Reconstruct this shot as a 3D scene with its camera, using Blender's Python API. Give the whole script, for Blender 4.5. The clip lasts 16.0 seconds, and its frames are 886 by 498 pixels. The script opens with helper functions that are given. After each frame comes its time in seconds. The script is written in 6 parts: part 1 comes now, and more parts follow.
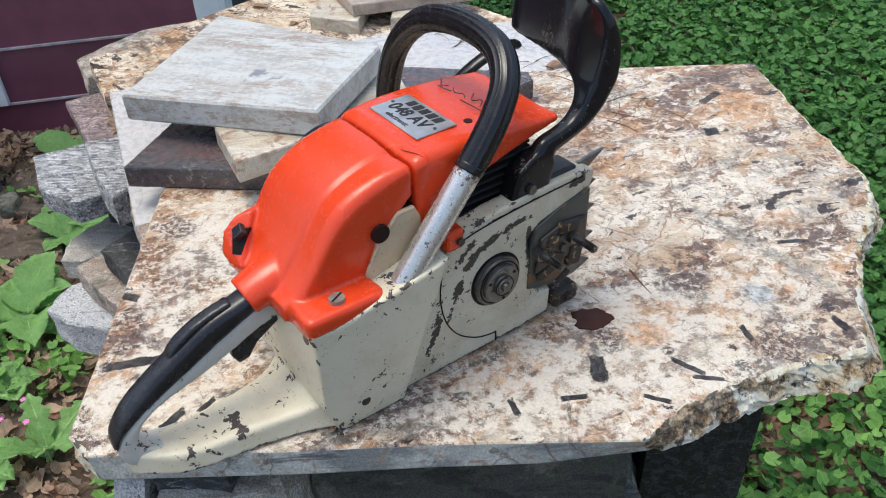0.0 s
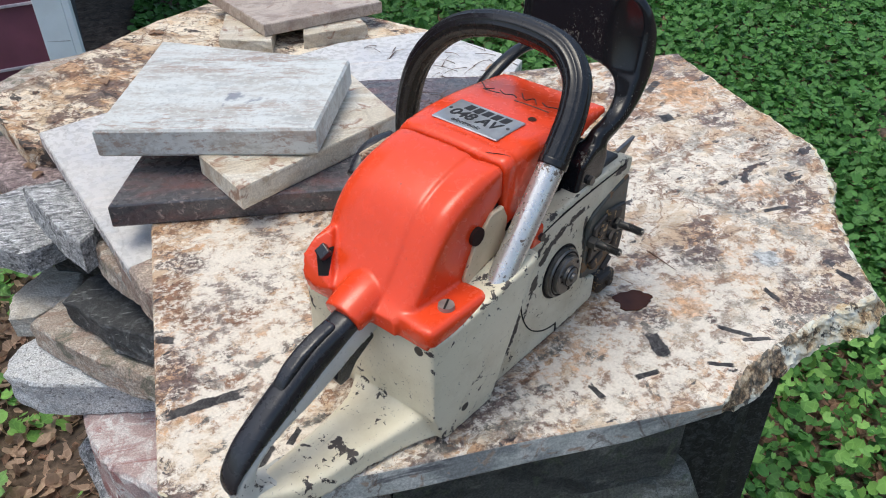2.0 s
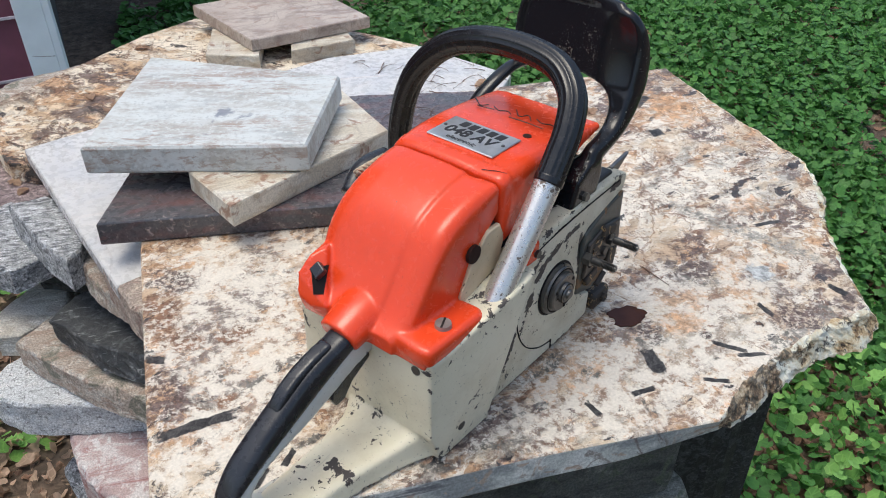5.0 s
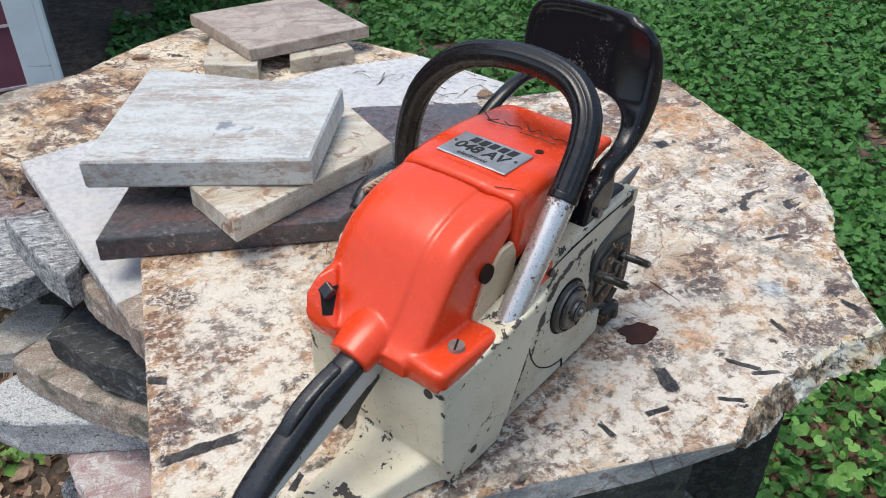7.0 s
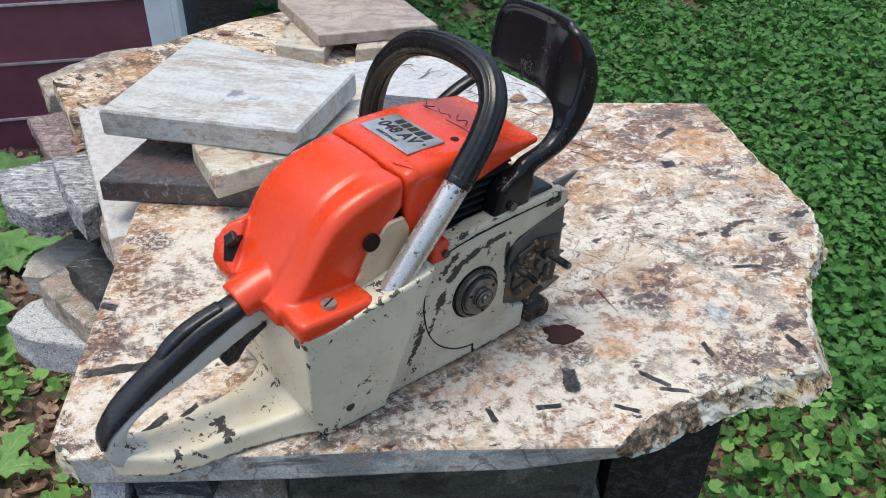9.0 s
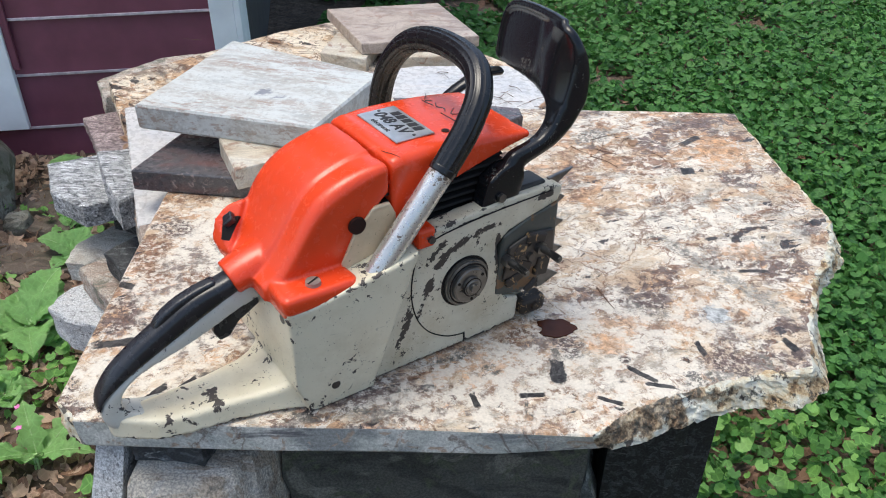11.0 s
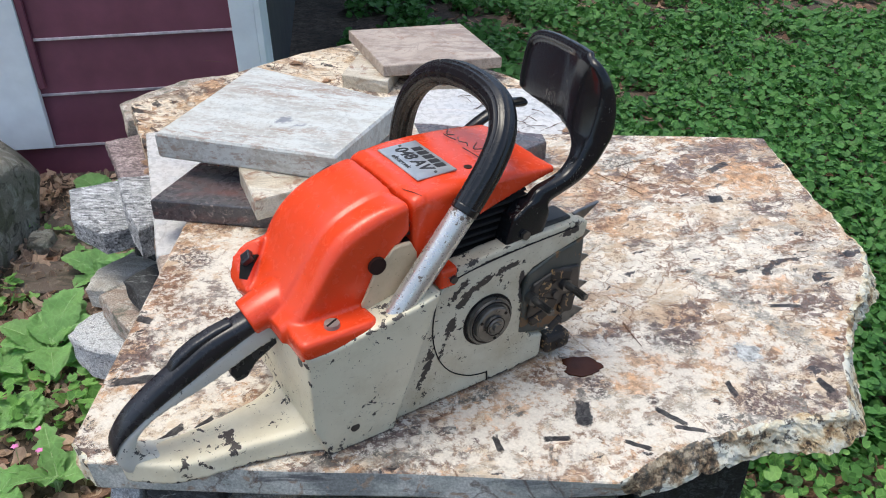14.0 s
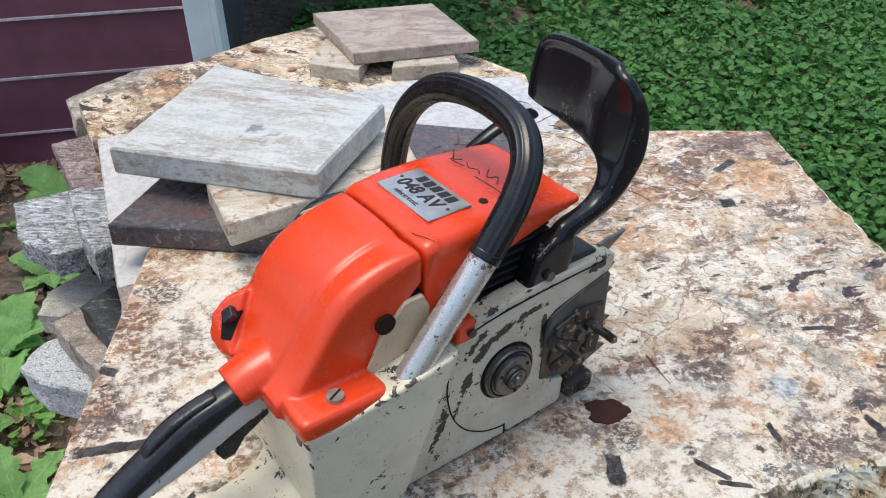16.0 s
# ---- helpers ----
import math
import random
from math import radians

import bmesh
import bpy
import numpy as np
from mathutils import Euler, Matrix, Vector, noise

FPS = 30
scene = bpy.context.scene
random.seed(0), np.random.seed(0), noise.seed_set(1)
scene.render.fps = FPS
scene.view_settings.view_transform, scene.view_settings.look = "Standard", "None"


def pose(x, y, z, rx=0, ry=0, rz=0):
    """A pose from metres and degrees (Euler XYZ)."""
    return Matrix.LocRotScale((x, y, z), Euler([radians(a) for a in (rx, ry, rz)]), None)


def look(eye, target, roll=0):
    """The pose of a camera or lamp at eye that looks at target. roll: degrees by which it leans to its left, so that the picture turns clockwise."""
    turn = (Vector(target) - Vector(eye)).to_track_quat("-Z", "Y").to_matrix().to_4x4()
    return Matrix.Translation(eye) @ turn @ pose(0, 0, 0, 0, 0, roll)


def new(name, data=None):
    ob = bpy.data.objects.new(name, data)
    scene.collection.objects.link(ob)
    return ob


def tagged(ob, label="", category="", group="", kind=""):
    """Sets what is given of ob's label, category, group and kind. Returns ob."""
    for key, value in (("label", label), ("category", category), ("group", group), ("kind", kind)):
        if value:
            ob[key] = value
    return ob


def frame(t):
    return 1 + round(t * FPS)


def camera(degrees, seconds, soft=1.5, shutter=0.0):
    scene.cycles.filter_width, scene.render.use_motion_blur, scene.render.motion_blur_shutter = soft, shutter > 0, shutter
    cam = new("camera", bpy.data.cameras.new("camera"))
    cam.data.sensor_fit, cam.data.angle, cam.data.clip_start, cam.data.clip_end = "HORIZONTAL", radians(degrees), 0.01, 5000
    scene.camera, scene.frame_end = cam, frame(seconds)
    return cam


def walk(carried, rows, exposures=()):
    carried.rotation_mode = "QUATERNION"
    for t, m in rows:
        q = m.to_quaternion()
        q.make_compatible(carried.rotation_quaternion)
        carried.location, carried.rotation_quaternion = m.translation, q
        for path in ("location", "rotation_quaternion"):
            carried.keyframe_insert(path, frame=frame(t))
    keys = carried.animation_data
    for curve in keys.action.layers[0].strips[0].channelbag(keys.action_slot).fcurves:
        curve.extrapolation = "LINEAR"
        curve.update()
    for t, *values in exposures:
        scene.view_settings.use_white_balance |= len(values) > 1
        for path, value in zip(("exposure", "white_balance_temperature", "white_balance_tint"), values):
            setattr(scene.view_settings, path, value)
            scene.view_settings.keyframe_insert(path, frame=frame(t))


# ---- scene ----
cam = camera(55.2, 16.0, soft=1.0)
METRES = 0.72
ROWS = [
    (0.0, 0.0, 0.0, 0.0, 0.0, 0.0, -0.0),
    (0.5, -0.0757, 0.0079, 0.0035, -1.96, 0.16, 1.48),
    (1.0, -0.1874, 0.0024, 0.0049, -5.27, 0.19, 3.99),
    (1.5, -0.2576, 0.0083, -0.0018, -9.05, 0.28, 6.39),
    (2.0, -0.2758, 0.0173, 0.0019, -11.14, 0.34, 6.74),
    (2.5, -0.2748, 0.0231, 0.0052, -12.09, 0.4, 6.98),
    (3.0, -0.2806, 0.0221, 0.0031, -12.16, 0.36, 6.9),
    (3.5, -0.2814, 0.0121, 0.0016, -12.09, 0.67, 6.88),
    (4.0, -0.2786, 0.0132, 0.0044, -12.03, 0.97, 7.1),
    (6.5, -0.2993, 0.0514, 0.0177, -12.53, 1.17, 6.92),
    (7.0, -0.2992, 0.0511, 0.0257, -12.69, 1.41, 7.18),
    (7.5, -0.2916, 0.0538, 0.0213, -13.27, 1.61, 7.56),
    (8.0, -0.2671, 0.0492, 0.0144, -12.28, 1.64, 5.63),
    (8.5, -0.1462, -0.0, -0.0049, -7.74, 2.19, 0.99),
    (11.0, 0.0439, -0.0745, -0.0704, 0.39, 3.88, -3.25),
    (11.5, 0.0339, -0.071, -0.0708, 0.72, 3.79, -4.07),
    (12.0, 0.0345, -0.0673, -0.0661, 0.92, 3.76, -4.4),
    (12.5, 0.0361, -0.063, -0.0605, 0.99, 4.0, -4.42),
    (13.0, 0.0412, -0.0613, -0.0445, 1.11, 4.52, -4.2),
    (13.5, 0.037, -0.0523, -0.0447, 1.53, 4.68, -3.86),
    (14.0, 0.0411, -0.0504, -0.0361, 1.85, 4.58, -3.44),
    (14.5, 0.0453, -0.0484, -0.0381, 1.8, 4.44, -3.48),
    (15.0, 0.051, -0.0485, -0.0371, 1.71, 4.08, -3.28),
    (15.5, 0.0484, -0.0215, -0.0127, 1.23, 3.5, -2.29),
    (16.0, -0.0245, 0.0776, 0.0554, -0.89, 2.43, -1.68),
]
walk(cam, [(t, pose(0.0080, 0.0346, 0.5321, -36.719, 0.8576, -0.0557) @ pose(METRES * x, METRES * y, METRES * z, 90 + pitch, roll, yaw)) for t, x, y, z, yaw, pitch, roll in ROWS], [(0.0, 0.60, 6250, 5), (2.0, 0.56, 6250, 5), (8.0, 0.56, 6250, 5), (11.0, 0.69, 6250, 5), (14.5, 0.69, 6250, 5), (16.0, 0.60, 6250, 5)])

# ---- light ----
world = bpy.data.worlds.new("sky")
scene.world = world
world.use_nodes = True
wt = world.node_tree
sky = wt.nodes.new("ShaderNodeTexSky")
sky.sky_type = "NISHITA"
sky.sun_disc = False
sky.dust_density = 4.0
SUN_FROM = Vector((-0.26, 0.05, 1.0)).normalized()
sky.sun_elevation = math.asin(SUN_FROM.z)
sky.sun_rotation = math.atan2(SUN_FROM.x, SUN_FROM.y)
wt.links.new(sky.outputs[0], wt.nodes["Background"].inputs[0])
wt.nodes["Background"].inputs[1].default_value = 0.15
sun = new("sun", bpy.data.lights.new("sun", "SUN"))
sun.data.energy, sun.data.angle, sun.data.color = 0.80, radians(28.0), (1.0, 0.92, 0.80)
sun.matrix_world = look(SUN_FROM * 10, (0, 0, 0))

# ---- materials ----
def material(name):
    m = bpy.data.materials.new(name)
    m.use_nodes = True
    return m, m.node_tree, m.node_tree.nodes["Principled BSDF"]


def node(nt, kind, **values):
    n = nt.nodes.new("ShaderNode" + kind)
    for key, v in values.items():
        if key in n.inputs:
            n.inputs[key].default_value = v
        elif key == "noise_dimensions":
            n.noise_dimensions = v
        elif key == "feature":
            n.feature = v
        elif key == "operation":
            n.operation = v
        elif key == "blend":
            n.blend_type = v
    return n


def coords(nt, scale=(1, 1, 1), turn=0.0, world_space=False):
    """Object or world coordinates, turned about z and stretched."""
    m = node(nt, "Mapping")
    m.inputs["Rotation"].default_value = (0, 0, radians(turn))
    m.inputs["Scale"].default_value = scale
    if world_space:
        nt.links.new(node(nt, "NewGeometry").outputs["Position"], m.inputs[0])
    else:
        nt.links.new(node(nt, "TexCoord").outputs["Object"], m.inputs[0])
    return m.outputs[0]


def noisy(nt, at, scale, detail=4.0, rough=0.55, warp=0.0):
    n = node(nt, "TexNoise", Scale=scale, Detail=detail, Roughness=rough, Distortion=warp)
    nt.links.new(at, n.inputs["Vector"])
    return n.outputs["Fac"]


def ramp(nt, fac, *stops):
    r = node(nt, "ValToRGB")
    e = r.color_ramp.elements
    while len(e) < len(stops):
        e.new(0.5)
    for el, (p, c) in zip(e, stops):
        el.position = p
        el.color = (c, c, c, 1) if isinstance(c, (int, float)) else (*c, 1)
    nt.links.new(fac, r.inputs[0])
    return r.outputs[0]


def mixed(nt, fac, a, b, blend="MIX"):
    m = nt.nodes.new("ShaderNodeMix")
    m.data_type = "RGBA"
    m.blend_type = blend
    for value, socket in ((fac, m.inputs[0]), (a, m.inputs[6]), (b, m.inputs[7])):
        if isinstance(value, (int, float)):
            socket.default_value = value
        elif isinstance(value, tuple):
            socket.default_value = (*value, 1)
        else:
            nt.links.new(value, socket)
    return m.outputs[2]


def maths(nt, op, a, b=0.0, clamp=False):
    m = node(nt, "Math", operation=op)
    m.use_clamp = clamp
    for value, socket in ((a, m.inputs[0]), (b, m.inputs[1])):
        if isinstance(value, (int, float)):
            socket.default_value = value
        else:
            nt.links.new(value, socket)
    return m.outputs[0]


def relief(nt, bsdf, height, strength=0.3, distance=0.001):
    b = node(nt, "Bump", Strength=strength, Distance=distance)
    nt.links.new(height, b.inputs["Height"])
    nt.links.new(b.outputs[0], bsdf.inputs["Normal"])


def plain(name, colour, rough=0.5, metal=0.0, var=0.15, scale=60.0, bump=0.15, coat=0.0):
    """A surface of one colour with fine mottling and relief."""
    m, nt, b = material(name)
    at = coords(nt)
    n1 = noisy(nt, at, scale, 5)
    n2 = noisy(nt, at, scale * 0.13, 3)
    f = maths(nt, "MULTIPLY", n1, n2)
    dark = tuple(c * (1 - var) for c in colour)
    light = tuple(min(1, c * (1 + var)) for c in colour)
    nt.links.new(ramp(nt, f, (0.12, dark), (0.42, light)), b.inputs["Base Color"])
    nt.links.new(ramp(nt, n1, (0.2, max(0.02, rough - 0.12)), (0.8, min(1, rough + 0.12))), b.inputs["Roughness"])
    b.inputs["Metallic"].default_value = metal
    b.inputs["Coat Weight"].default_value = coat
    relief(nt, b, n1, bump, 0.0006)
    return m


def granite(name, ground, patches, streak=(0.035, 0.03, 0.03), turn=25.0, size=1.0, grain=0.5, streaks=0.5, rough=0.35, veins=0.0, cells=0.0, broken=0.0, foliated=False):
    """Polished or broken stone: ground colour, patches [(colour, amount, scale)], dark elongated streaks, fine grain."""
    m, nt, b = material(name)
    raw_at = coords(nt)
    flat = coords(nt, (size, size, size), turn)
    long = coords(nt, (size * 0.32, size * 1.25, size * 1.0), turn)
    col = mixed(nt, ramp(nt, noisy(nt, flat, 14, 6, 0.6), (0.35, 0.0), (0.7, 1.0)), ground, tuple(c * 0.86 for c in ground))
    for i, (colour, amount, scale) in enumerate(patches):
        off = node(nt, "Mapping")
        off.inputs["Location"].default_value = (3.1 * i + 1.7, 5.3 * i, 2.2 * i)
        nt.links.new(long if i % 2 else flat, off.inputs[0])
        n = noisy(nt, off.outputs[0], scale, 7, 0.62, 0.9)
        edge = 0.5 + (0.5 - amount) * 0.36
        col = mixed(nt, ramp(nt, n, (edge - 0.03, 0.0), (edge + 0.045, 0.92)), col, colour)
    if streaks > 0:
        v = node(nt, "TexVoronoi", Scale=34.0, Randomness=1.0)
        v.feature = "F1"
        warp = node(nt, "VectorMath", operation="MULTIPLY_ADD")
        nz = node(nt, "TexNoise", Scale=22.0, Detail=3.0)
        nt.links.new(long, nz.inputs["Vector"])
        nt.links.new(nz.outputs["Color"], warp.inputs[0])
        warp.inputs[1].default_value = (0.03, 0.03, 0.03)
        nt.links.new(long, warp.inputs[2])
        nt.links.new(warp.outputs[0], v.inputs["Vector"])
        pick = maths(nt, "LESS_THAN", node_colour(nt, v), 0.16 * streaks)
        near = ramp(nt, v.outputs["Distance"], (0.33, 1.0), (0.44, 0.0))
        col = mixed(nt, maths(nt, "MULTIPLY", pick, near), col, streak)
        fine = noisy(nt, long, 150, 4, 0.6, 1.0)
        col = mixed(nt, ramp(nt, fine, (0.66, 0.0), (0.74, 0.8 * streaks)), col, (0.16, 0.08, 0.05))
    if veins > 0:
        n = noisy(nt, flat, 7, 7, 0.6, 1.6)
        line = maths(nt, "ABSOLUTE", maths(nt, "SUBTRACT", n, 0.5))
        col = mixed(nt, ramp(nt, line, (0.0, veins), (0.022, 0.0)), col, (0.12, 0.07, 0.045))
    if cells > 0:
        c = node(nt, "TexVoronoi", Scale=cells, Randomness=1.0)
        nt.links.new(long if foliated else flat, c.inputs["Vector"])
        tone = ramp(nt, node_colour(nt, c), (0.0, 0.34), (0.26, 0.45), (0.33, 0.88), (0.8, 1.0), (0.86, 1.35))
        col = mixed(nt, 0.65, col, tone, "MULTIPLY")
    speck = noisy(nt, flat, 420, 3, 0.7)
    col = mixed(nt, grain, col, ramp(nt, speck, (0.40, 0.5), (0.60, 1.2)), "MULTIPLY")
    nt.links.new(col, b.inputs["Base Color"])
    nt.links.new(ramp(nt, noisy(nt, flat, 90, 4), (0.3, rough - 0.08), (0.7, rough + 0.15)), b.inputs["Roughness"])
    if broken > 0:
        relief(nt, b, maths(nt, "ADD", noisy(nt, raw_at, 95, 9, 0.75), maths(nt, "MULTIPLY", speck, 0.2)), broken, 0.012)
    else:
        relief(nt, b, speck, 0.15, 0.0008)
    return m


def pegmatite(name, ground, white, tan, rust, mauve, grey, black, turn=10.0, size=1.0, rough=0.35, dark=0.0, marks=()):
    """Coarse granite: cream and white feldspar, tan and mauve blotches, grey bands, black mica blades and hairline cracks."""
    m, nt, b = material(name)
    raw = coords(nt, (size, size, size), turn)
    def pushed(at, scale, reach, detail=4.0):
        nz = node(nt, "TexNoise", Scale=scale, Detail=detail, Roughness=0.7)
        nt.links.new(at, nz.inputs["Vector"])
        warp = node(nt, "VectorMath", operation="MULTIPLY_ADD")
        nt.links.new(nz.outputs["Color"], warp.inputs[0])
        warp.inputs[1].default_value = (reach, reach, reach)
        nt.links.new(at, warp.inputs[2])
        return warp.outputs[0]

    w = pushed(pushed(raw, 9.0, 0.03), 75.0, 0.016, 6.0)

    def stretched(sx, sy, off):
        q = node(nt, "Mapping")
        q.inputs["Scale"].default_value = (sx, sy, 1)
        q.inputs["Location"].default_value = (off, off * 1.7, 0)
        nt.links.new(w, q.inputs[0])
        return q.outputs[0]

    peach = tuple(0.5 * a + 0.5 * c for a, c in zip(ground, tan))

    crumb = noisy(nt, w, 170, 8, 0.75)

    def patch(col, colour, at, scale, cut, soft, most, detail=9, lump=0.68):
        big = noisy(nt, at, scale * 0.16, 3, 0.5)
        n = maths(nt, "ADD", noisy(nt, at, scale, detail, lump), maths(nt, "MULTIPLY", maths(nt, "SUBTRACT", big, 0.5), 0.5))
        tone = mixed(nt, ramp(nt, crumb, (0.38, 0.0), (0.62, 1.0)), tuple(c * 0.55 for c in colour), tuple(min(0.85, c * 1.5 + 0.03) for c in colour)) if max(colour) < 0.5 else colour
        return mixed(nt, ramp(nt, n, (cut - dark, 0.0), (cut - dark + soft, most)), col, tone)

    def cluster(col, colour, at, big, cut_big, fine, cut_fine, most):
        """Crowded small crystals inside larger ragged patches."""
        where = ramp(nt, noisy(nt, at, big, 6, 0.68), (cut_big - dark, 0.0), (cut_big - dark + 0.05, 1.0))
        grain = ramp(nt, noisy(nt, at, fine, 7, 0.72), (cut_fine, 0.0), (cut_fine + 0.02, most))
        tone = mixed(nt, ramp(nt, crumb, (0.40, 0.0), (0.60, 1.0)), tuple(c * 0.5 for c in colour), tuple(min(0.85, c * 1.6 + 0.02) for c in colour))
        return mixed(nt, maths(nt, "MULTIPLY", where, grain), col, tone)

    col = mixed(nt, ramp(nt, noisy(nt, stretched(0.8, 1.2, 2.3), 26, 9, 0.72), (0.43, 0.0), (0.54, 1.0)), white, ground)
    col = patch(col, peach, stretched(0.95, 1.05, 6.1), 15, 0.475, 0.05, 0.8)
    col = patch(col, tan, stretched(0.8, 1.2, 9.7), 34, 0.53, 0.02, 0.85, 10, 0.72)
    col = patch(col, white, stretched(0.8, 1.2, 13.1), 44, 0.545, 0.016, 0.95, 10, 0.72)
    col = cluster(col, rust, stretched(0.8, 1.2, 17.9), 22, 0.515, 105, 0.49, 0.9)
    col = cluster(col, mauve, stretched(0.8, 1.2, 23.3), 15, 0.535, 95, 0.455, 0.95)
    col = cluster(col, grey, stretched(0.7, 1.25, 29.9), 10, 0.545, 60, 0.46, 0.7)
    col = patch(col, white, stretched(0.75, 1.25, 41.3), 70, 0.60, 0.012, 0.9, 9, 0.72)
    col = patch(col, black, stretched(0.5, 1.5, 11.3), 55, 0.655, 0.008, 0.97, 6, 0.62)
    col = cluster(col, black, stretched(0.6, 1.4, 53.7), 13, 0.56, 150, 0.585, 0.9)
    facet = node(nt, "TexVoronoi", Scale=120.0, Randomness=1.0)
    nt.links.new(stretched(0.8, 1.2, 3.3), facet.inputs["Vector"])
    col = mixed(nt, 0.55, col, ramp(nt, node_colour(nt, facet), (0.0, 0.62), (0.3, 0.93), (1.0, 1.12)), "MULTIPLY")
    v = node(nt, "TexVoronoi", Scale=26.0)
    v.feature = "DISTANCE_TO_EDGE"
    nt.links.new(w, v.inputs["Vector"])
    crack = maths(nt, "MULTIPLY", ramp(nt, v.outputs["Distance"], (0.006, 0.9), (0.020, 0.0)), ramp(nt, noisy(nt, raw, 14, 3), (0.42, 0.0), (0.55, 1.0)))
    col = mixed(nt, crack, col, rust)
    line = maths(nt, "ABSOLUTE", maths(nt, "SUBTRACT", noisy(nt, stretched(0.8, 1.2, 37.1), 17, 6, 0.62), 0.5))
    col = mixed(nt, ramp(nt, line, (0.002, 0.85), (0.007, 0.0)), col, tuple(0.8 * c for c in rust))
    fleck = noisy(nt, w, 210, 6, 0.72)
    col = mixed(nt, ramp(nt, fleck, (0.57, 0.0), (0.60, 0.75)), col, tuple(c * 0.7 for c in rust))
    here = coords(nt, world_space=True)
    ragged = node(nt, "TexNoise", Scale=75.0, Detail=7.0, Roughness=0.72)
    nt.links.new(here, ragged.inputs["Vector"])
    crumbs = ramp(nt, noisy(nt, here, 150, 8, 0.75), (0.47, 0.05), (0.53, 0.95))
    kinds = {"k": black, "m": mauve, "g": grey, "l": (0.38, 0.39, 0.385), "t": rust, "d": tuple(0.5 * c for c in grey), "o": tuple(1.15 * c for c in tan), "w": tuple(0.68 * c for c in white)}
    shade = {k: mixed(nt, ramp(nt, crumb, (0.40, 0.0), (0.60, 1.0)), tuple(q * 0.5 for q in c), tuple(q * 1.5 for q in c)) for k, c in kinds.items() if k != "w"}
    shade["k"] = mixed(nt, ramp(nt, crumb, (0.42, 0.0), (0.66, 1.0)), tuple(0.5 * c for c in black), (0.10, 0.095, 0.09))
    shade["w"] = mixed(nt, crumb, white, tuple(c * 0.88 for c in white))
    for cx, cy, along, across, angle, kind in marks:
        q = node(nt, "Mapping")
        q.vector_type = "TEXTURE"
        q.inputs["Location"].default_value = (cx, cy, 0)
        q.inputs["Rotation"].default_value = (0, 0, radians(angle))
        q.inputs["Scale"].default_value = (along, across, 0.05)
        step = node(nt, "VectorMath", operation="MULTIPLY_ADD")
        nt.links.new(col, step.inputs[0])
        step.inputs[1].default_value = (1e-7, 1e-7, 1e-7)
        nt.links.new(here, step.inputs[2])
        nt.links.new(step.outputs[0], q.inputs[0])
        far = node(nt, "VectorMath", operation="LENGTH")
        nt.links.new(q.outputs[0], far.inputs[0])
        reach = far.outputs["Value"]
        if kind == "k":
            xyz = node(nt, "SeparateXYZ")
            nt.links.new(q.outputs[0], xyz.inputs[0])
            reach = maths(nt, "MAXIMUM", maths(nt, "MULTIPLY", maths(nt, "ABSOLUTE", xyz.outputs[0]), 1.12), maths(nt, "MULTIPLY", maths(nt, "ABSOLUTE", xyz.outputs[1]), 1.25))
        d = maths(nt, "ADD", reach, maths(nt, "MULTIPLY", maths(nt, "SUBTRACT", ragged.outputs["Fac"], 0.5), 3.2 if kind not in "kg" else (1.9 if kind == "k" else 3.2)))
        spot = ramp(nt, d, (0.82, 1.0), (1.0 if kind == "k" else 1.12, 0.0))
        if kind in "mtdg":
            spot = maths(nt, "MULTIPLY", spot, crumbs)
        if kind == "k":
            halo = maths(nt, "MULTIPLY", ramp(nt, d, (0.9, 0.6), (2.0, 0.0)), crumbs)
            col = mixed(nt, halo, col, shade["m"])
        if kind in "ow":
            spot = maths(nt, "MULTIPLY", spot, ramp(nt, noisy(nt, here, 60, 6, 0.7), (0.42, 0.15), (0.6, 0.75)) if kind == "o" else ramp(nt, noisy(nt, here, 50, 9, 0.74), (0.46, 0.08), (0.55, 0.85)))
        col = mixed(nt, maths(nt, "MULTIPLY", spot, 0.985), col, shade[kind])
    speck = noisy(nt, raw, 520, 3, 0.7)
    col = mixed(nt, 0.45, col, ramp(nt, speck, (0.3, 0.6), (0.7, 1.15)), "MULTIPLY")
    nt.links.new(col, b.inputs["Base Color"])
    b.inputs["Specular IOR Level"].default_value = 0.22
    nt.links.new(ramp(nt, fleck, (0.3, rough - 0.08), (0.7, rough + 0.2)), b.inputs["Roughness"])
    relief(nt, b, fleck, 0.25, 0.0012)
    return m


